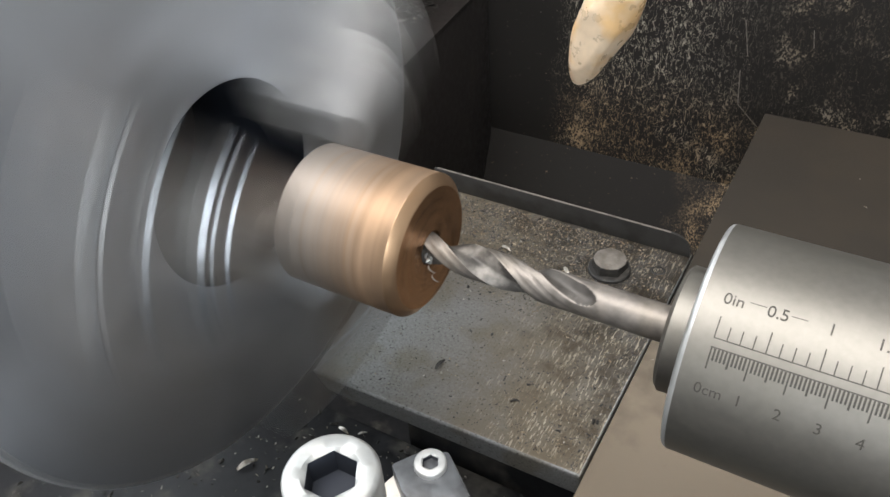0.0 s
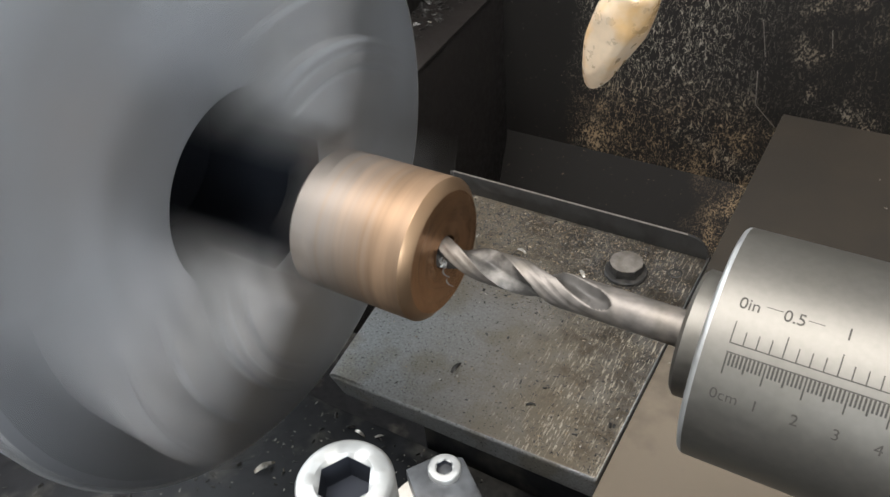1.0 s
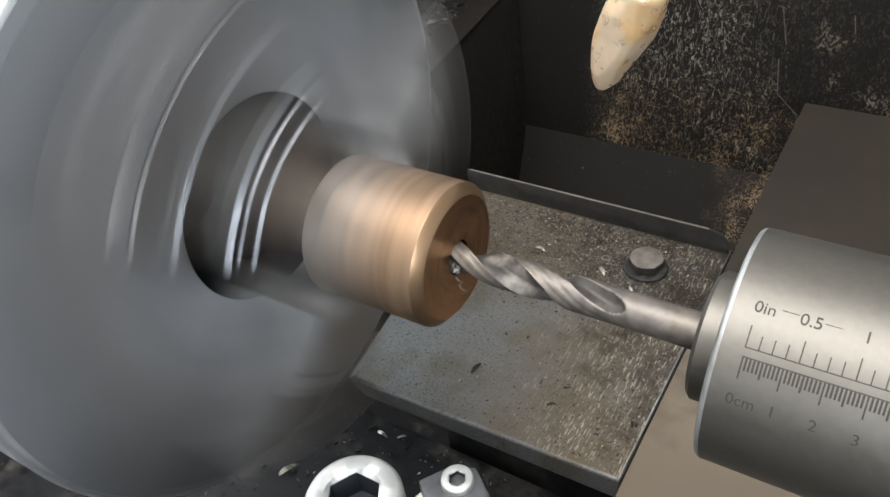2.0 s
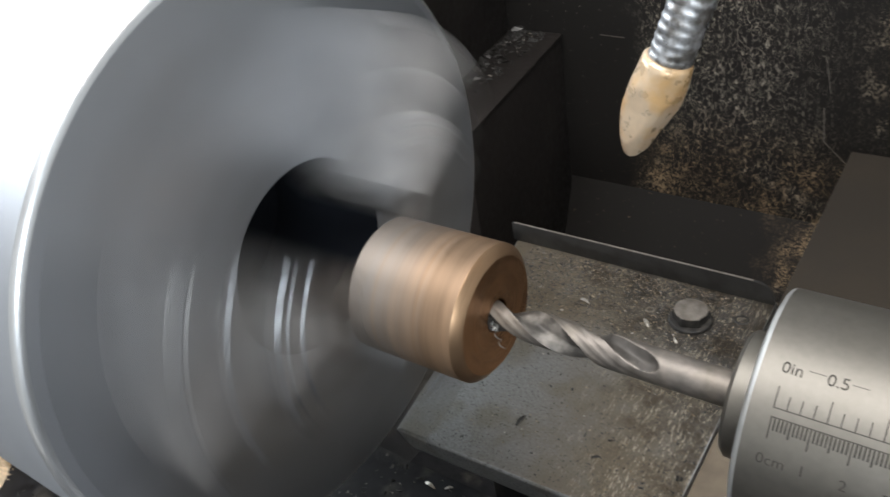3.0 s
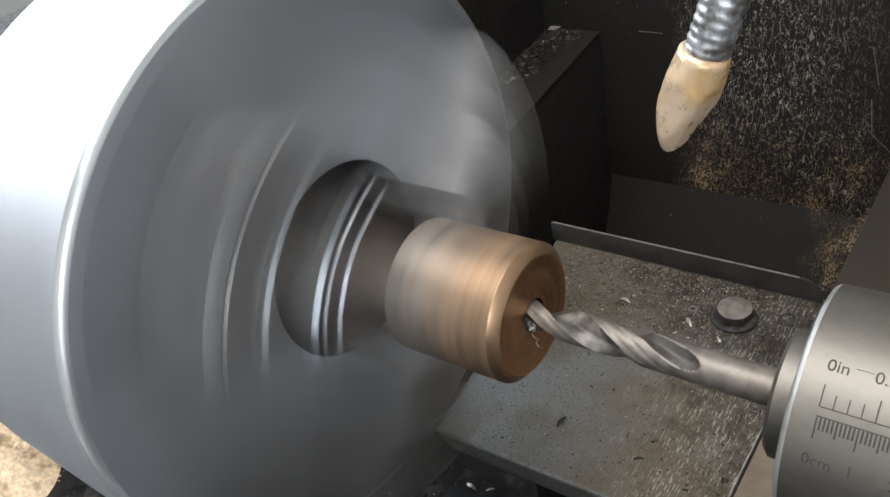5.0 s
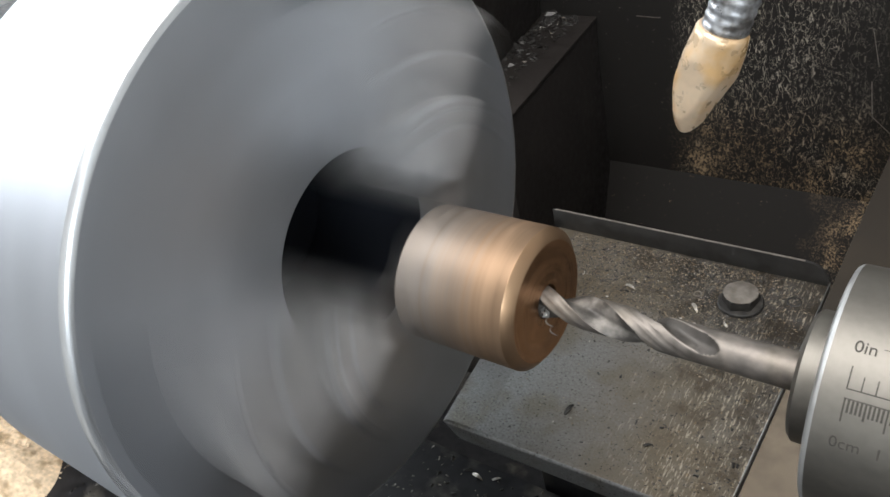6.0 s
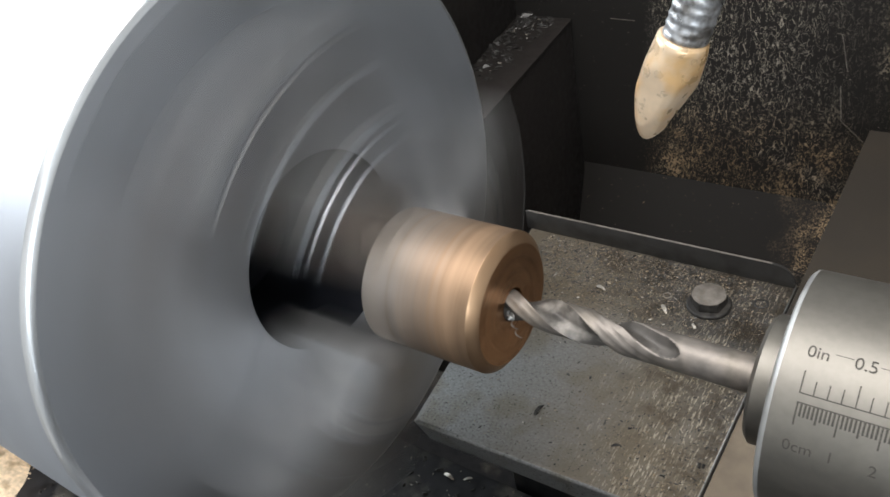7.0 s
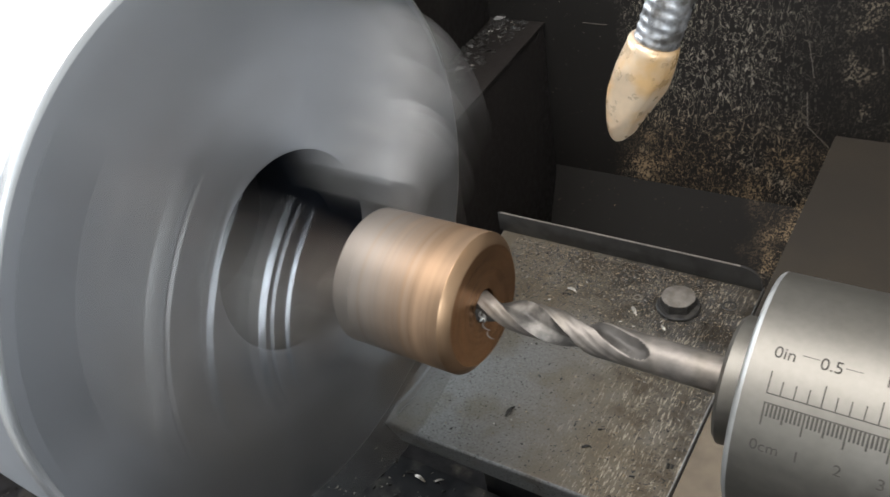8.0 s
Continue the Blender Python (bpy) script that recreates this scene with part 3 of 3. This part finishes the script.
            if x0 + 0.003 < mid.x < x1 + 0.002 and math.hypot(mid.y, mid.z) < 0.965 * Rd:
                f.material_index = 1
    bm.faces.new(rings[0])
    bm.faces.new(rings[-1][::-1])
    d = thing("twist_drill", (0, 0, 0))
    part("fluted_body", bm, DRILL, d, smooth=50).data.materials.append(FLUTE_SHADE)
    part("shank", revolve([(x2 - 0.0002, 0.0), (x2 - 0.0002, Rd), (x2 + 0.02, Rd), (x2 + 0.02, 0.0)], 48), DRILL, d)
    tagged(d, "worn steel twist drill boring into the bronze bar", "drill bit")


DRILL_PHASE = 0.147
tailstock()


# ---------- what turns ----------
def chuck():
    c = thing("lathe_chuck", (0, 0, 0))
    rim = [(-0.0908, 0.12325), (-0.0894, 0.12305), (-0.0882, 0.1224), (-0.0876, 0.1213), (-0.0874, 0.1203)]
    part("rim", revolve(rim, 192), RIM_HIGHLIGHT, c, "rounded rim of the chuck, coloured bright for its highlight")
    prof = [(-0.172, 0.05), (-0.172, 0.1232), (-0.0907, 0.1232), (-0.0910, 0.118), (-0.0874, 0.1203), (-0.0870, 0.1165), (-0.0866, 0.111), (-0.0862, 0.102), (-0.086, 0.091), (-0.086, 0.0431), (-0.0872, 0.0412)]
    part("body", revolve(prof, 192), CHUCK, c, "grey steel chuck body")
    part("bore", revolve([(-0.0872, 0.0412), (-0.15, 0.0412), (-0.15, 0.0)], 96), RECESS_SHADE, c, "bore of the chuck, darkened for the shade inside")
    # stepped outline of a jaw: radius, place along the axis, and whether the stretch that follows is a worn bright edge
    outline = [(0.0258, -0.091, 0), (0.0258, -0.0400, 0), (0.0542, -0.0400, 1), (0.0550, -0.0412, 0), (0.0557, -0.0412, 1), (0.0566, -0.0403, 0),
               (0.0604, -0.0408, 1), (0.0610, -0.0418, 0), (0.0615, -0.0418, 1), (0.0621, -0.0412, 0), (0.0634, -0.0414, 1), (0.0648, -0.0430, 0), (0.0648, -0.0475, 0),
               (0.0788, -0.0475, 1), (0.0802, -0.0488, 0), (0.0802, -0.0512, 0),
               (0.0930, -0.0496, 0), (0.0938, -0.0506, 0), (0.0943, -0.0506, 0), (0.0951, -0.0498, 1), (0.0962, -0.0504, 0), (0.0978, -0.0514, 0), (0.0992, -0.0530, 0), (0.0985, -0.0855, 0),
               (0.0436, -0.0855, 0), (0.0436, -0.091, 0)]
    for k in range(3):
        bm = bmesh.new()
        sides = []
        for s_ in (-1, 1):
            sides.append([bm.verts.new((x, s_ * (0.004 if r < 0.034 else 0.0115 - 0.0045 * max(0.0, (r - 0.088) / 0.011)), r)) for r, x, _ in outline])
        tip = [(bm.verts.new((x, s_ * 0.0115, 0.034))) for s_ in (-1, 1) for x in (-0.0400, -0.091)]
        a, b2 = sides
        n_ = len(outline)
        for q in range(n_):
            if q not in (1, n_ - 1):
                bm.faces.new((a[q], a[(q + 1) % n_], b2[(q + 1) % n_], b2[q])).material_index = outline[q][2]
        # shoulders that narrow the jaw to its tip
        bm.faces.new((a[1], tip[0], a[2], b2[2], tip[2], b2[1]))
        bm.faces.new((a[0], b2[0], tip[3], b2[-1], a[-1], tip[1]))
        bm.faces.new((a[0], tip[1], tip[0], a[1]))
        bm.faces.new((b2[1], tip[2], tip[3], b2[0]))
        bm.faces.new([tip[0], tip[1]] + a[:1:-1])
        bm.faces.new([tip[3], tip[2]] + b2[2:])
        j = part("jaw", bm, JAW, c, "stepped steel jaw" if k == 0 else "")
        j.data.materials.append(EDGE)
        j.matrix_local = pose(0, 0, 0, 120 * k)
        # thin dark strip in place of an open slot and its shade
        sl = part("jaw_slot_shade", add_box(bmesh.new(), -0.0862, -0.0853, -0.0085, 0.0085, 0.0986, 0.1165), RECESS_SHADE, c)
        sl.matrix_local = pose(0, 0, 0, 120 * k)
    tagged(c, "large grey steel three-jaw lathe chuck, spinning", "chuck")
    prof = [(-0.0478, 0.0), (-0.0478, 0.0246), (-0.0466, 0.0257), (-0.0031, 0.0257)]
    w = thing("bronze_bar", (0, 0, 0))
    part("turned_body", revolve(prof, 128), BRONZE, w, "turned bronze cylinder, greyer towards the jaws")
    part("chamfer", revolve([(-0.0031, 0.0257), (-0.0028, 0.02558), (-0.0003, 0.0224), (0.0, 0.0219)], 128), BRIGHT_BRONZE, w, "bright turned chamfer")
    prof = [(0.0, 0.0219), (0.0, 0.0063), (-0.0005, 0.0060), (-0.02, 0.0060), (-0.02, 0.0)]
    part("faced_end", revolve(prof, 128), FACED, w, "orange-brown faced end with a drilled hole")
    tagged(w, "short turned bronze bar held in the chuck jaws, spinning", "workpiece")
    return c, w


CHUCK_THING, BAR = chuck()


# ---------- coolant nozzle ----------
def coolant_nozzle():
    tip, neck = Vector((0.0392, 0.031, 0.0560)), Vector((0.0492, 0.034, 0.0875))
    axis = (neck - tip).normalized()
    L = (neck - tip).length
    rot = axis.to_track_quat("X", "Z").to_matrix().to_4x4()
    t = thing("coolant_nozzle", tip)
    prof = [(0.0, 0.0), (0.0, 0.0016), (0.0008, 0.0024), (0.004, 0.0042), (0.0065, 0.0053), (0.009, 0.0062), (0.012, 0.0071), (0.016, 0.0080), (0.021, 0.0083), (0.026, 0.0080), (L - 0.0008, 0.0074), (L, 0.0066), (L, 0.0)]
    fine = [(p[0] + (q[0] - p[0]) * i / 4, p[1] + (q[1] - p[1]) * i / 4) for p, q in zip(prof, prof[1:]) for i in range(4)] + prof[-1:]
    bm = revolve(fine, 56)
    turn = rot.to_3x3().inverted()
    across, front = turn @ Vector((0.82, 0.57, 0)), turn @ Vector((0.35, -0.8, 0.48))
    across.x = front.x = 0.0
    flats = [((front * c + across * q).normalized(), d, g) for c, q, d, g in ((0.75, -0.6, 0.0040, 0.16), (0.72, 0.7, 0.0030, 0.19), (-0.1, 1.0, 0.0026, 0.26), (0.3, -1.0, 0.0052, 0.22))]
    for v in bm.verts:  # dressed by hand: filed flats that meet in blunt ridges, and dents
        for way, d, g in flats:
            over = v.co.dot(way) - (d + g * v.co.x)
            if over > 0:
                v.co -= way * over * 0.85
        v.co += 0.0004 * noise.noise_vector(v.co * 150) - across * (0.0005 + 0.0012 * max(0.0, 1 - v.co.x / 0.022))
    n = part("nozzle", bm, BRASS, t, "dented ochre brass nozzle", smooth=40)
    n.matrix_local = rot
    # ribbed flexible pipe
    pts = []
    for i in range(41):
        u = i / 40
        a = neck * (1 - u) ** 3 + 3 * (neck + axis * 0.09) * u * (1 - u) ** 2 + 3 * Vector((0.12, 0.18, 0.36)) * u * u * (1 - u) + Vector((0.16, 0.474, 0.14)) * u ** 3
        pts.append(a)
    bm = bmesh.new()
    prev = None
    k, seg = 20, 420
    for i in range(seg + 1):
        u = i / seg * 40
        j = min(39, int(u))
        p = pts[j].lerp(pts[j + 1], u - j)
        d = (pts[j + 1] - pts[j]).normalized()
        x = d.cross(Vector((1, 0, 0))).normalized()
        y = d.cross(x)
        r = 0.0064 + 0.00018 * math.sin(i * math.pi / 2)
        ring = [bm.verts.new(p - tip + r * (x * math.cos(2 * math.pi * q / k) + y * math.sin(2 * math.pi * q / k))) for q in range(k)]
        if prev:
            for q in range(k):
                bm.faces.new((prev[q], ring[q], ring[(q + 1) % k], prev[(q + 1) % k]))
        prev = ring
    part("flexible_pipe", bm, CONDUIT, t, "ribbed zinc-grey flexible metal pipe", smooth=60)
    tagged(t, "coolant pipe with an ochre brass nozzle over the drill", "coolant pipe")


coolant_nozzle()


# ---------- tool post in the foreground ----------
def socket_screw(name, at, r, height, socket, mat, label, down):
    s = thing(name, at)
    bm = bmesh.new()
    k = 48
    ch = r * 0.12

    def ring(rad, z):
        return [bm.verts.new((rad * math.cos(2 * math.pi * i / k), rad * math.sin(2 * math.pi * i / k), z)) for i in range(k)]

    def hexr(i, s_):
        a = 2 * math.pi * i / k
        return s_ / math.cos((a % (math.pi / 3)) - math.pi / 6)

    hexa = lambda z, s_: [bm.verts.new((hexr(i, s_) * math.cos(2 * math.pi * i / k), hexr(i, s_) * math.sin(2 * math.pi * i / k), z)) for i in range(k)]
    # dark lining that puts the socket's shade into its colour
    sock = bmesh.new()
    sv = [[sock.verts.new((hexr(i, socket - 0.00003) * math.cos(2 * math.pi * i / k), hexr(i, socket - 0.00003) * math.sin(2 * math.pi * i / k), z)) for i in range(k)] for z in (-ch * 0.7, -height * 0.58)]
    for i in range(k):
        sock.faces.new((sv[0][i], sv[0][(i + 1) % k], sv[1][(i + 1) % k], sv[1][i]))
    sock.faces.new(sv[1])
    rs = [ring(r, -height), ring(r, -ch), ring(r - ch * 0.4, -ch * 0.3), ring(r - ch, 0.0), ring(socket * 1.22, 0.0), hexa(-ch * 0.6, socket), hexa(-height * 0.6, socket)]
    for a, c in zip(rs, rs[1:]):
        for i in range(k):
            bm.faces.new((a[i], a[(i + 1) % k], c[(i + 1) % k], c[i]))
    bm.faces.new(rs[0][::-1])
    bm.faces.new(rs[-1])
    part("head", bm, mat, s)
    part("socket", sock, RECESS_SHADE, s, "hexagon socket, darkened for the shade inside")
    bm = revolve([(-down, 0), (-down, r * 0.62), (-height + 0.0004, r * 0.62), (-height + 0.0004, 0)], 32)
    part("shank", add_z(bm), DARK_STEEL, s)
    tagged(s, label, "screw")


def tool_post():
    t = thing("tool_post", (0.045, -0.13, -0.25))
    part("block", box(-0.05, 0.1, -0.16, -0.02, 0.23, 0.262, bevel=0.003), DARK_STEEL, t)
    part("slide", box(-0.1, 0.3, -0.25, 0.035, 0.0, 0.192, bevel=0.003), DARK_STEEL, t)
    part("compound", box(-0.07, 0.26, -0.24, -0.03, 0.19, 0.235, bevel=0.003), DARK_STEEL, t)
    part("screw_pad", box(-0.012, 0.02, -0.03, 0.027, 0.22, 0.262, bevel=0.002), DARK_STEEL, t)
    tagged(t, "dark steel tool post on the cross slide", "tool post")
    socket_screw("cap_screw", (0.0452, -0.1103, 0.0432), 0.0100, 0.0125, 0.0050, SCREW, "worn bright socket head cap screw of the tool post", 0.031)
    h = thing("tool_holder", (0.0, 0.0, 0.0))
    part("bar", box(0.0405, 0.0595, -0.15, -0.0835, -0.012, 0.0045, bevel=0.0012), DARK_STEEL, h)
    bm = add_prism(bmesh.new(), [(0.0393, -0.0852), (0.0437, -0.0788), (0.0502, -0.0755), (0.0612, -0.0842), (0.0520, -0.0935), (0.0455, -0.0905)], 0.0048, 0.0102, bevel=0.0008)
    part("clamp_plate", bm, CLAMP, h, "dark diamond-shaped clamp plate")
    bm = add_prism(bmesh.new(), [(0.0374, -0.0908), (0.0392, -0.0840), (0.0460, -0.0865), (0.0447, -0.0942)], -0.0005, 0.0046, bevel=0.0006)
    part("insert", bm, PALE, h, "pale cutting insert")
    tagged(h, "dark steel tool holder with a clamped cutting insert", "tool holder")
    socket_screw("clamp_screw", (0.0483, -0.0812, 0.0119), 0.0041, 0.0030, 0.0019, SCREW, "small bright socket screw on the clamp plate", 0.006)


tool_post()


# ---------- swarf ----------
def flake(bm, at, size, rng, flat=0.3):
    m = Matrix.Translation(at) @ Euler((rng.uniform(-0.5, 0.5) * flat * 3, rng.uniform(-0.5, 0.5) * flat * 3, rng.uniform(0, 6.28))).to_matrix().to_4x4()
    a, b2, h = size * rng.uniform(0.6, 1.4), size * rng.uniform(0.25, 0.6), size * rng.uniform(0.08, 0.3)
    vs = [bm.verts.new(m @ Vector(p)) for p in ((-a / 2, -b2 / 2, 0), (a / 2, -b2 / 2 * rng.uniform(0.2, 1), 0), (a / 2 * rng.uniform(0.6, 1), b2 / 2, h * 0.4), (-a / 2, b2 / 2, 0), (0, 0, h))]
    for f in ((0, 1, 4), (1, 2, 4), (2, 3, 4), (3, 0, 4), (3, 2, 1, 0)):
        bm.faces.new([vs[i] for i in f])


def stuff(name, mat, count, place, size, seed, label, category="swarf"):
    rng = random.Random(seed)
    bm = bmesh.new()
    n = 0
    while n < count:
        p = place(rng)
        if p is None:
            continue
        flake(bm, p, size * rng.lognormvariate(0, 0.45), rng)
        n += 1
    tagged(part(name, bm, mat, smooth=0), label, category, kind="stuff")


def on_plate(rng):
    x, y = rng.uniform(-0.12, 0.044), rng.uniform(0.045, 0.2165)
    w = 0.03 + 0.97 * max(0.0, (y - 0.12) / 0.09) ** 1.2 * max(0.2, 1 - max(0, x) / 0.05)
    w = max(w, 0.22 * max(0.0, (x + 0.03) / 0.07))
    if x < -0.113 + (0.0 if y < 0.06 else -0.02) or rng.random() > w:
        return None
    return Vector((x, y, AXIS_TO_BED + 0.0001))


stuff("tan_swarf_on_plate", RUSTCHIP, 9000, on_plate, 0.0005, 3, "fine tan metal chips strewn over the plate")
stuff("bright_swarf_on_plate", CHIP, 700, on_plate, 0.0007, 4, "fine bright metal chips strewn over the plate")
stuff("dark_swarf_on_plate", DARKCHIP, 8500, on_plate, 0.00085, 5, "fine dark metal chips strewn over the plate")
stuff("swarf_on_base", CHIP, 26, lambda r: Vector((r.uniform(0.05, 0.3), r.uniform(0.03, 0.39), AXIS_TO_BED + 0.0016)), 0.0011, 12, "a few bright specks on the flat tailstock base")
stuff("swarf_in_tray", CHIP, 520, lambda r: Vector((r.uniform(-0.3, 0.1), r.uniform(-0.05, 0.072), -0.2498)), 0.0012, 6, "sparse bright chips on the oily bed rail")
stuff("dark_swarf_in_tray", DARKCHIP, 700, lambda r: Vector((r.uniform(-0.4, 0.1), r.uniform(-0.1, 0.072), -0.2498)), 0.003, 7, "dark chips on the oily bed rail")
stuff("swarf_on_cover", CHIP, 34, lambda r: (lambda u, v: Vector((-0.274 + 0.028 * u * u, 0.47 - 0.17 * v * v, -0.1218)))(r.random(), r.random()), 0.0021, 8, "glinting chips on the black casing")
stuff("black_swarf_on_cover", DARKCHIP, 260, lambda r: (lambda u, v: Vector((-0.276 + 0.036 * u * u, 0.472 - 0.13 * v * v, -0.1218)))(r.random(), r.random()), 0.005, 9, "black chips heaped on the casing")


def sawdust_heap(cx, cy, z, radius, height):
    bm = bmesh.new()
    k, rings = 64, 26
    rows = []
    for i in range(1, rings + 1):
        q = i / rings
        row = []
        for j in range(k):
            a = 2 * math.pi * j / k
            w = radius * q * (1 + 0.16 * noise.noise(Vector((1.6 * math.cos(a), 1.6 * math.sin(a), 4.0))))
            x, y = cx + w * math.cos(a), cy + w * math.sin(a)
            lump = 0.0045 * noise.noise(Vector((x, y, 0)) * 60) + 0.0022 * noise.noise(Vector((x, y, 1)) * 210)
            row.append(bm.verts.new((x, y, z + (height * (1 - q ** 1.7) + lump * (1 - q ** 4)))))
        rows.append(row)
    top = bm.verts.new((cx, cy, z + height))
    for j in range(k):
        bm.faces.new((top, rows[0][j], rows[0][(j + 1) % k]))
    for a, c in zip(rows, rows[1:]):
        for j in range(k):
            bm.faces.new((a[j], c[j], c[(j + 1) % k], a[(j + 1) % k]))
    rng = random.Random(31)
    for _ in range(900):  # loose grains on the slope and round its foot
        a, q = rng.uniform(0, 6.28), rng.random() ** 0.6 * 1.12
        h = height * max(0.0, 1 - q ** 1.7)
        flake(bm, Vector((cx + radius * q * math.cos(a), cy + radius * q * math.sin(a), z + h + 0.0006)), 0.0024, rng, flat=0.8)
    tagged(part("sawdust_heap", bm, HEAPM, smooth=0), "pale tan heap of sawdust and chips beside the bed", "swarf", kind="stuff")


sawdust_heap(-0.487, -0.098, -0.2502, 0.072, 0.036)


def metal_chip(at, size, mat, label, turn):
    bm = bmesh.new()
    k = 7
    prev = None
    for i in range(k + 1):  # a bent sliver with some thickness
        u = i / k
        w = size * 0.13 * math.sin(math.pi * min(0.95, u * 0.8 + 0.15))
        x, z = (u - 0.5) * size, size * 0.16 * math.sin(u * math.pi) + 0.0002
        ring = [bm.verts.new((x, s * w, z + h)) for s, h in ((-1, 0), (1, size * 0.05), (1, size * 0.05 + 0.0002), (-1, 0.0003))]
        if prev:
            for q in range(4):
                bm.faces.new((prev[q], ring[q], ring[(q + 1) % 4], prev[(q + 1) % 4]))
        else:
            bm.faces.new(ring[::-1])
        prev = ring
    bm.faces.new(prev)
    o = part("metal_chip", bm, mat)
    o.location = at
    o.rotation_euler = (0, 0, radians(turn))
    tagged(o, label, "metal chip")


PZ = AXIS_TO_BED + 0.0001
metal_chip((-0.061, 0.177, PZ), 0.0075, CHIP, "bright bent chip lying on the plate", -15)
metal_chip((-0.018, 0.173, PZ), 0.0085, CHIP, "bright bent chip lying on the plate", -50)
metal_chip((-0.050, 0.073, PZ), 0.0085, DARKCHIP, "dark curled chip lying on the plate", 80)
metal_chip((-0.0025, 0.0686, PZ), 0.005, DARKCHIP, "small dark chip lying on the plate", 30)
metal_chip((-0.1235, 0.0625, -0.2499), 0.009, CHIP, "pale chip lying on the oily bed rail", -10)
metal_chip((-0.163, 0.013, -0.2499), 0.014, CHIP, "pale sliver lying on the oily bed rail", 60)
metal_chip((-0.111, 0.0665, -0.2499), 0.006, CHIP, "pale chip lying on the oily bed rail", 40)


def drill_chip():
    """Bright shavings wedged at the mouth of the hole, and one thin curl below them."""
    rng = random.Random(21)
    bm = bmesh.new()
    for k in range(9):
        flake(bm, Vector((0.0006 + 0.0035 * rng.random(), -0.0048 - 0.0012 * rng.random(), -0.0012 + 0.0034 * rng.random())), 0.0026, rng, flat=1.2)
    prev = None
    n = 60
    for i in range(n + 1):
        u = i / n
        a = u * 2.2 * 2 * math.pi
        c = Vector((0.002 + 0.003 * u + 0.0009 * math.cos(a), -0.0052 - 0.0008 * u + 0.0006 * math.sin(a), -0.0018 - 0.0075 * u))
        w = 0.00035 * (1 - 0.6 * u)
        ring = [bm.verts.new(c + Vector((s * w, h, 0.8 * s * w))) for s, h in ((-1, 0), (1, 0), (1, 0.00012), (-1, 0.00012))]
        if prev:
            for q in range(4):
                bm.faces.new((prev[q], ring[q], ring[(q + 1) % 4], prev[(q + 1) % 4]))
        else:
            bm.faces.new(ring[::-1])
        prev = ring
    bm.faces.new(prev)
    tagged(part("drill_shavings", bm, SCREW, smooth=0), "bright shavings wedged between drill and bronze bar", "metal chip")


drill_chip()


# ---------- motion ----------
TURN = 1485.0  # degrees a second
PHASE = 63.0


def motions():
    def turned(i):  # the spindle gains a little for a moment near 7.5 s, and falls back
        return PHASE + TURN * i / 30 + 26.0 * max(0.0, 1 - abs(i - 225) / 3)

    rows = [(i / 30, pose(0, 0, 0, turned(i) % 360.0)) for i in range(241)]
    walk(CHUCK_THING, rows)
    walk(BAR, rows)


motions()
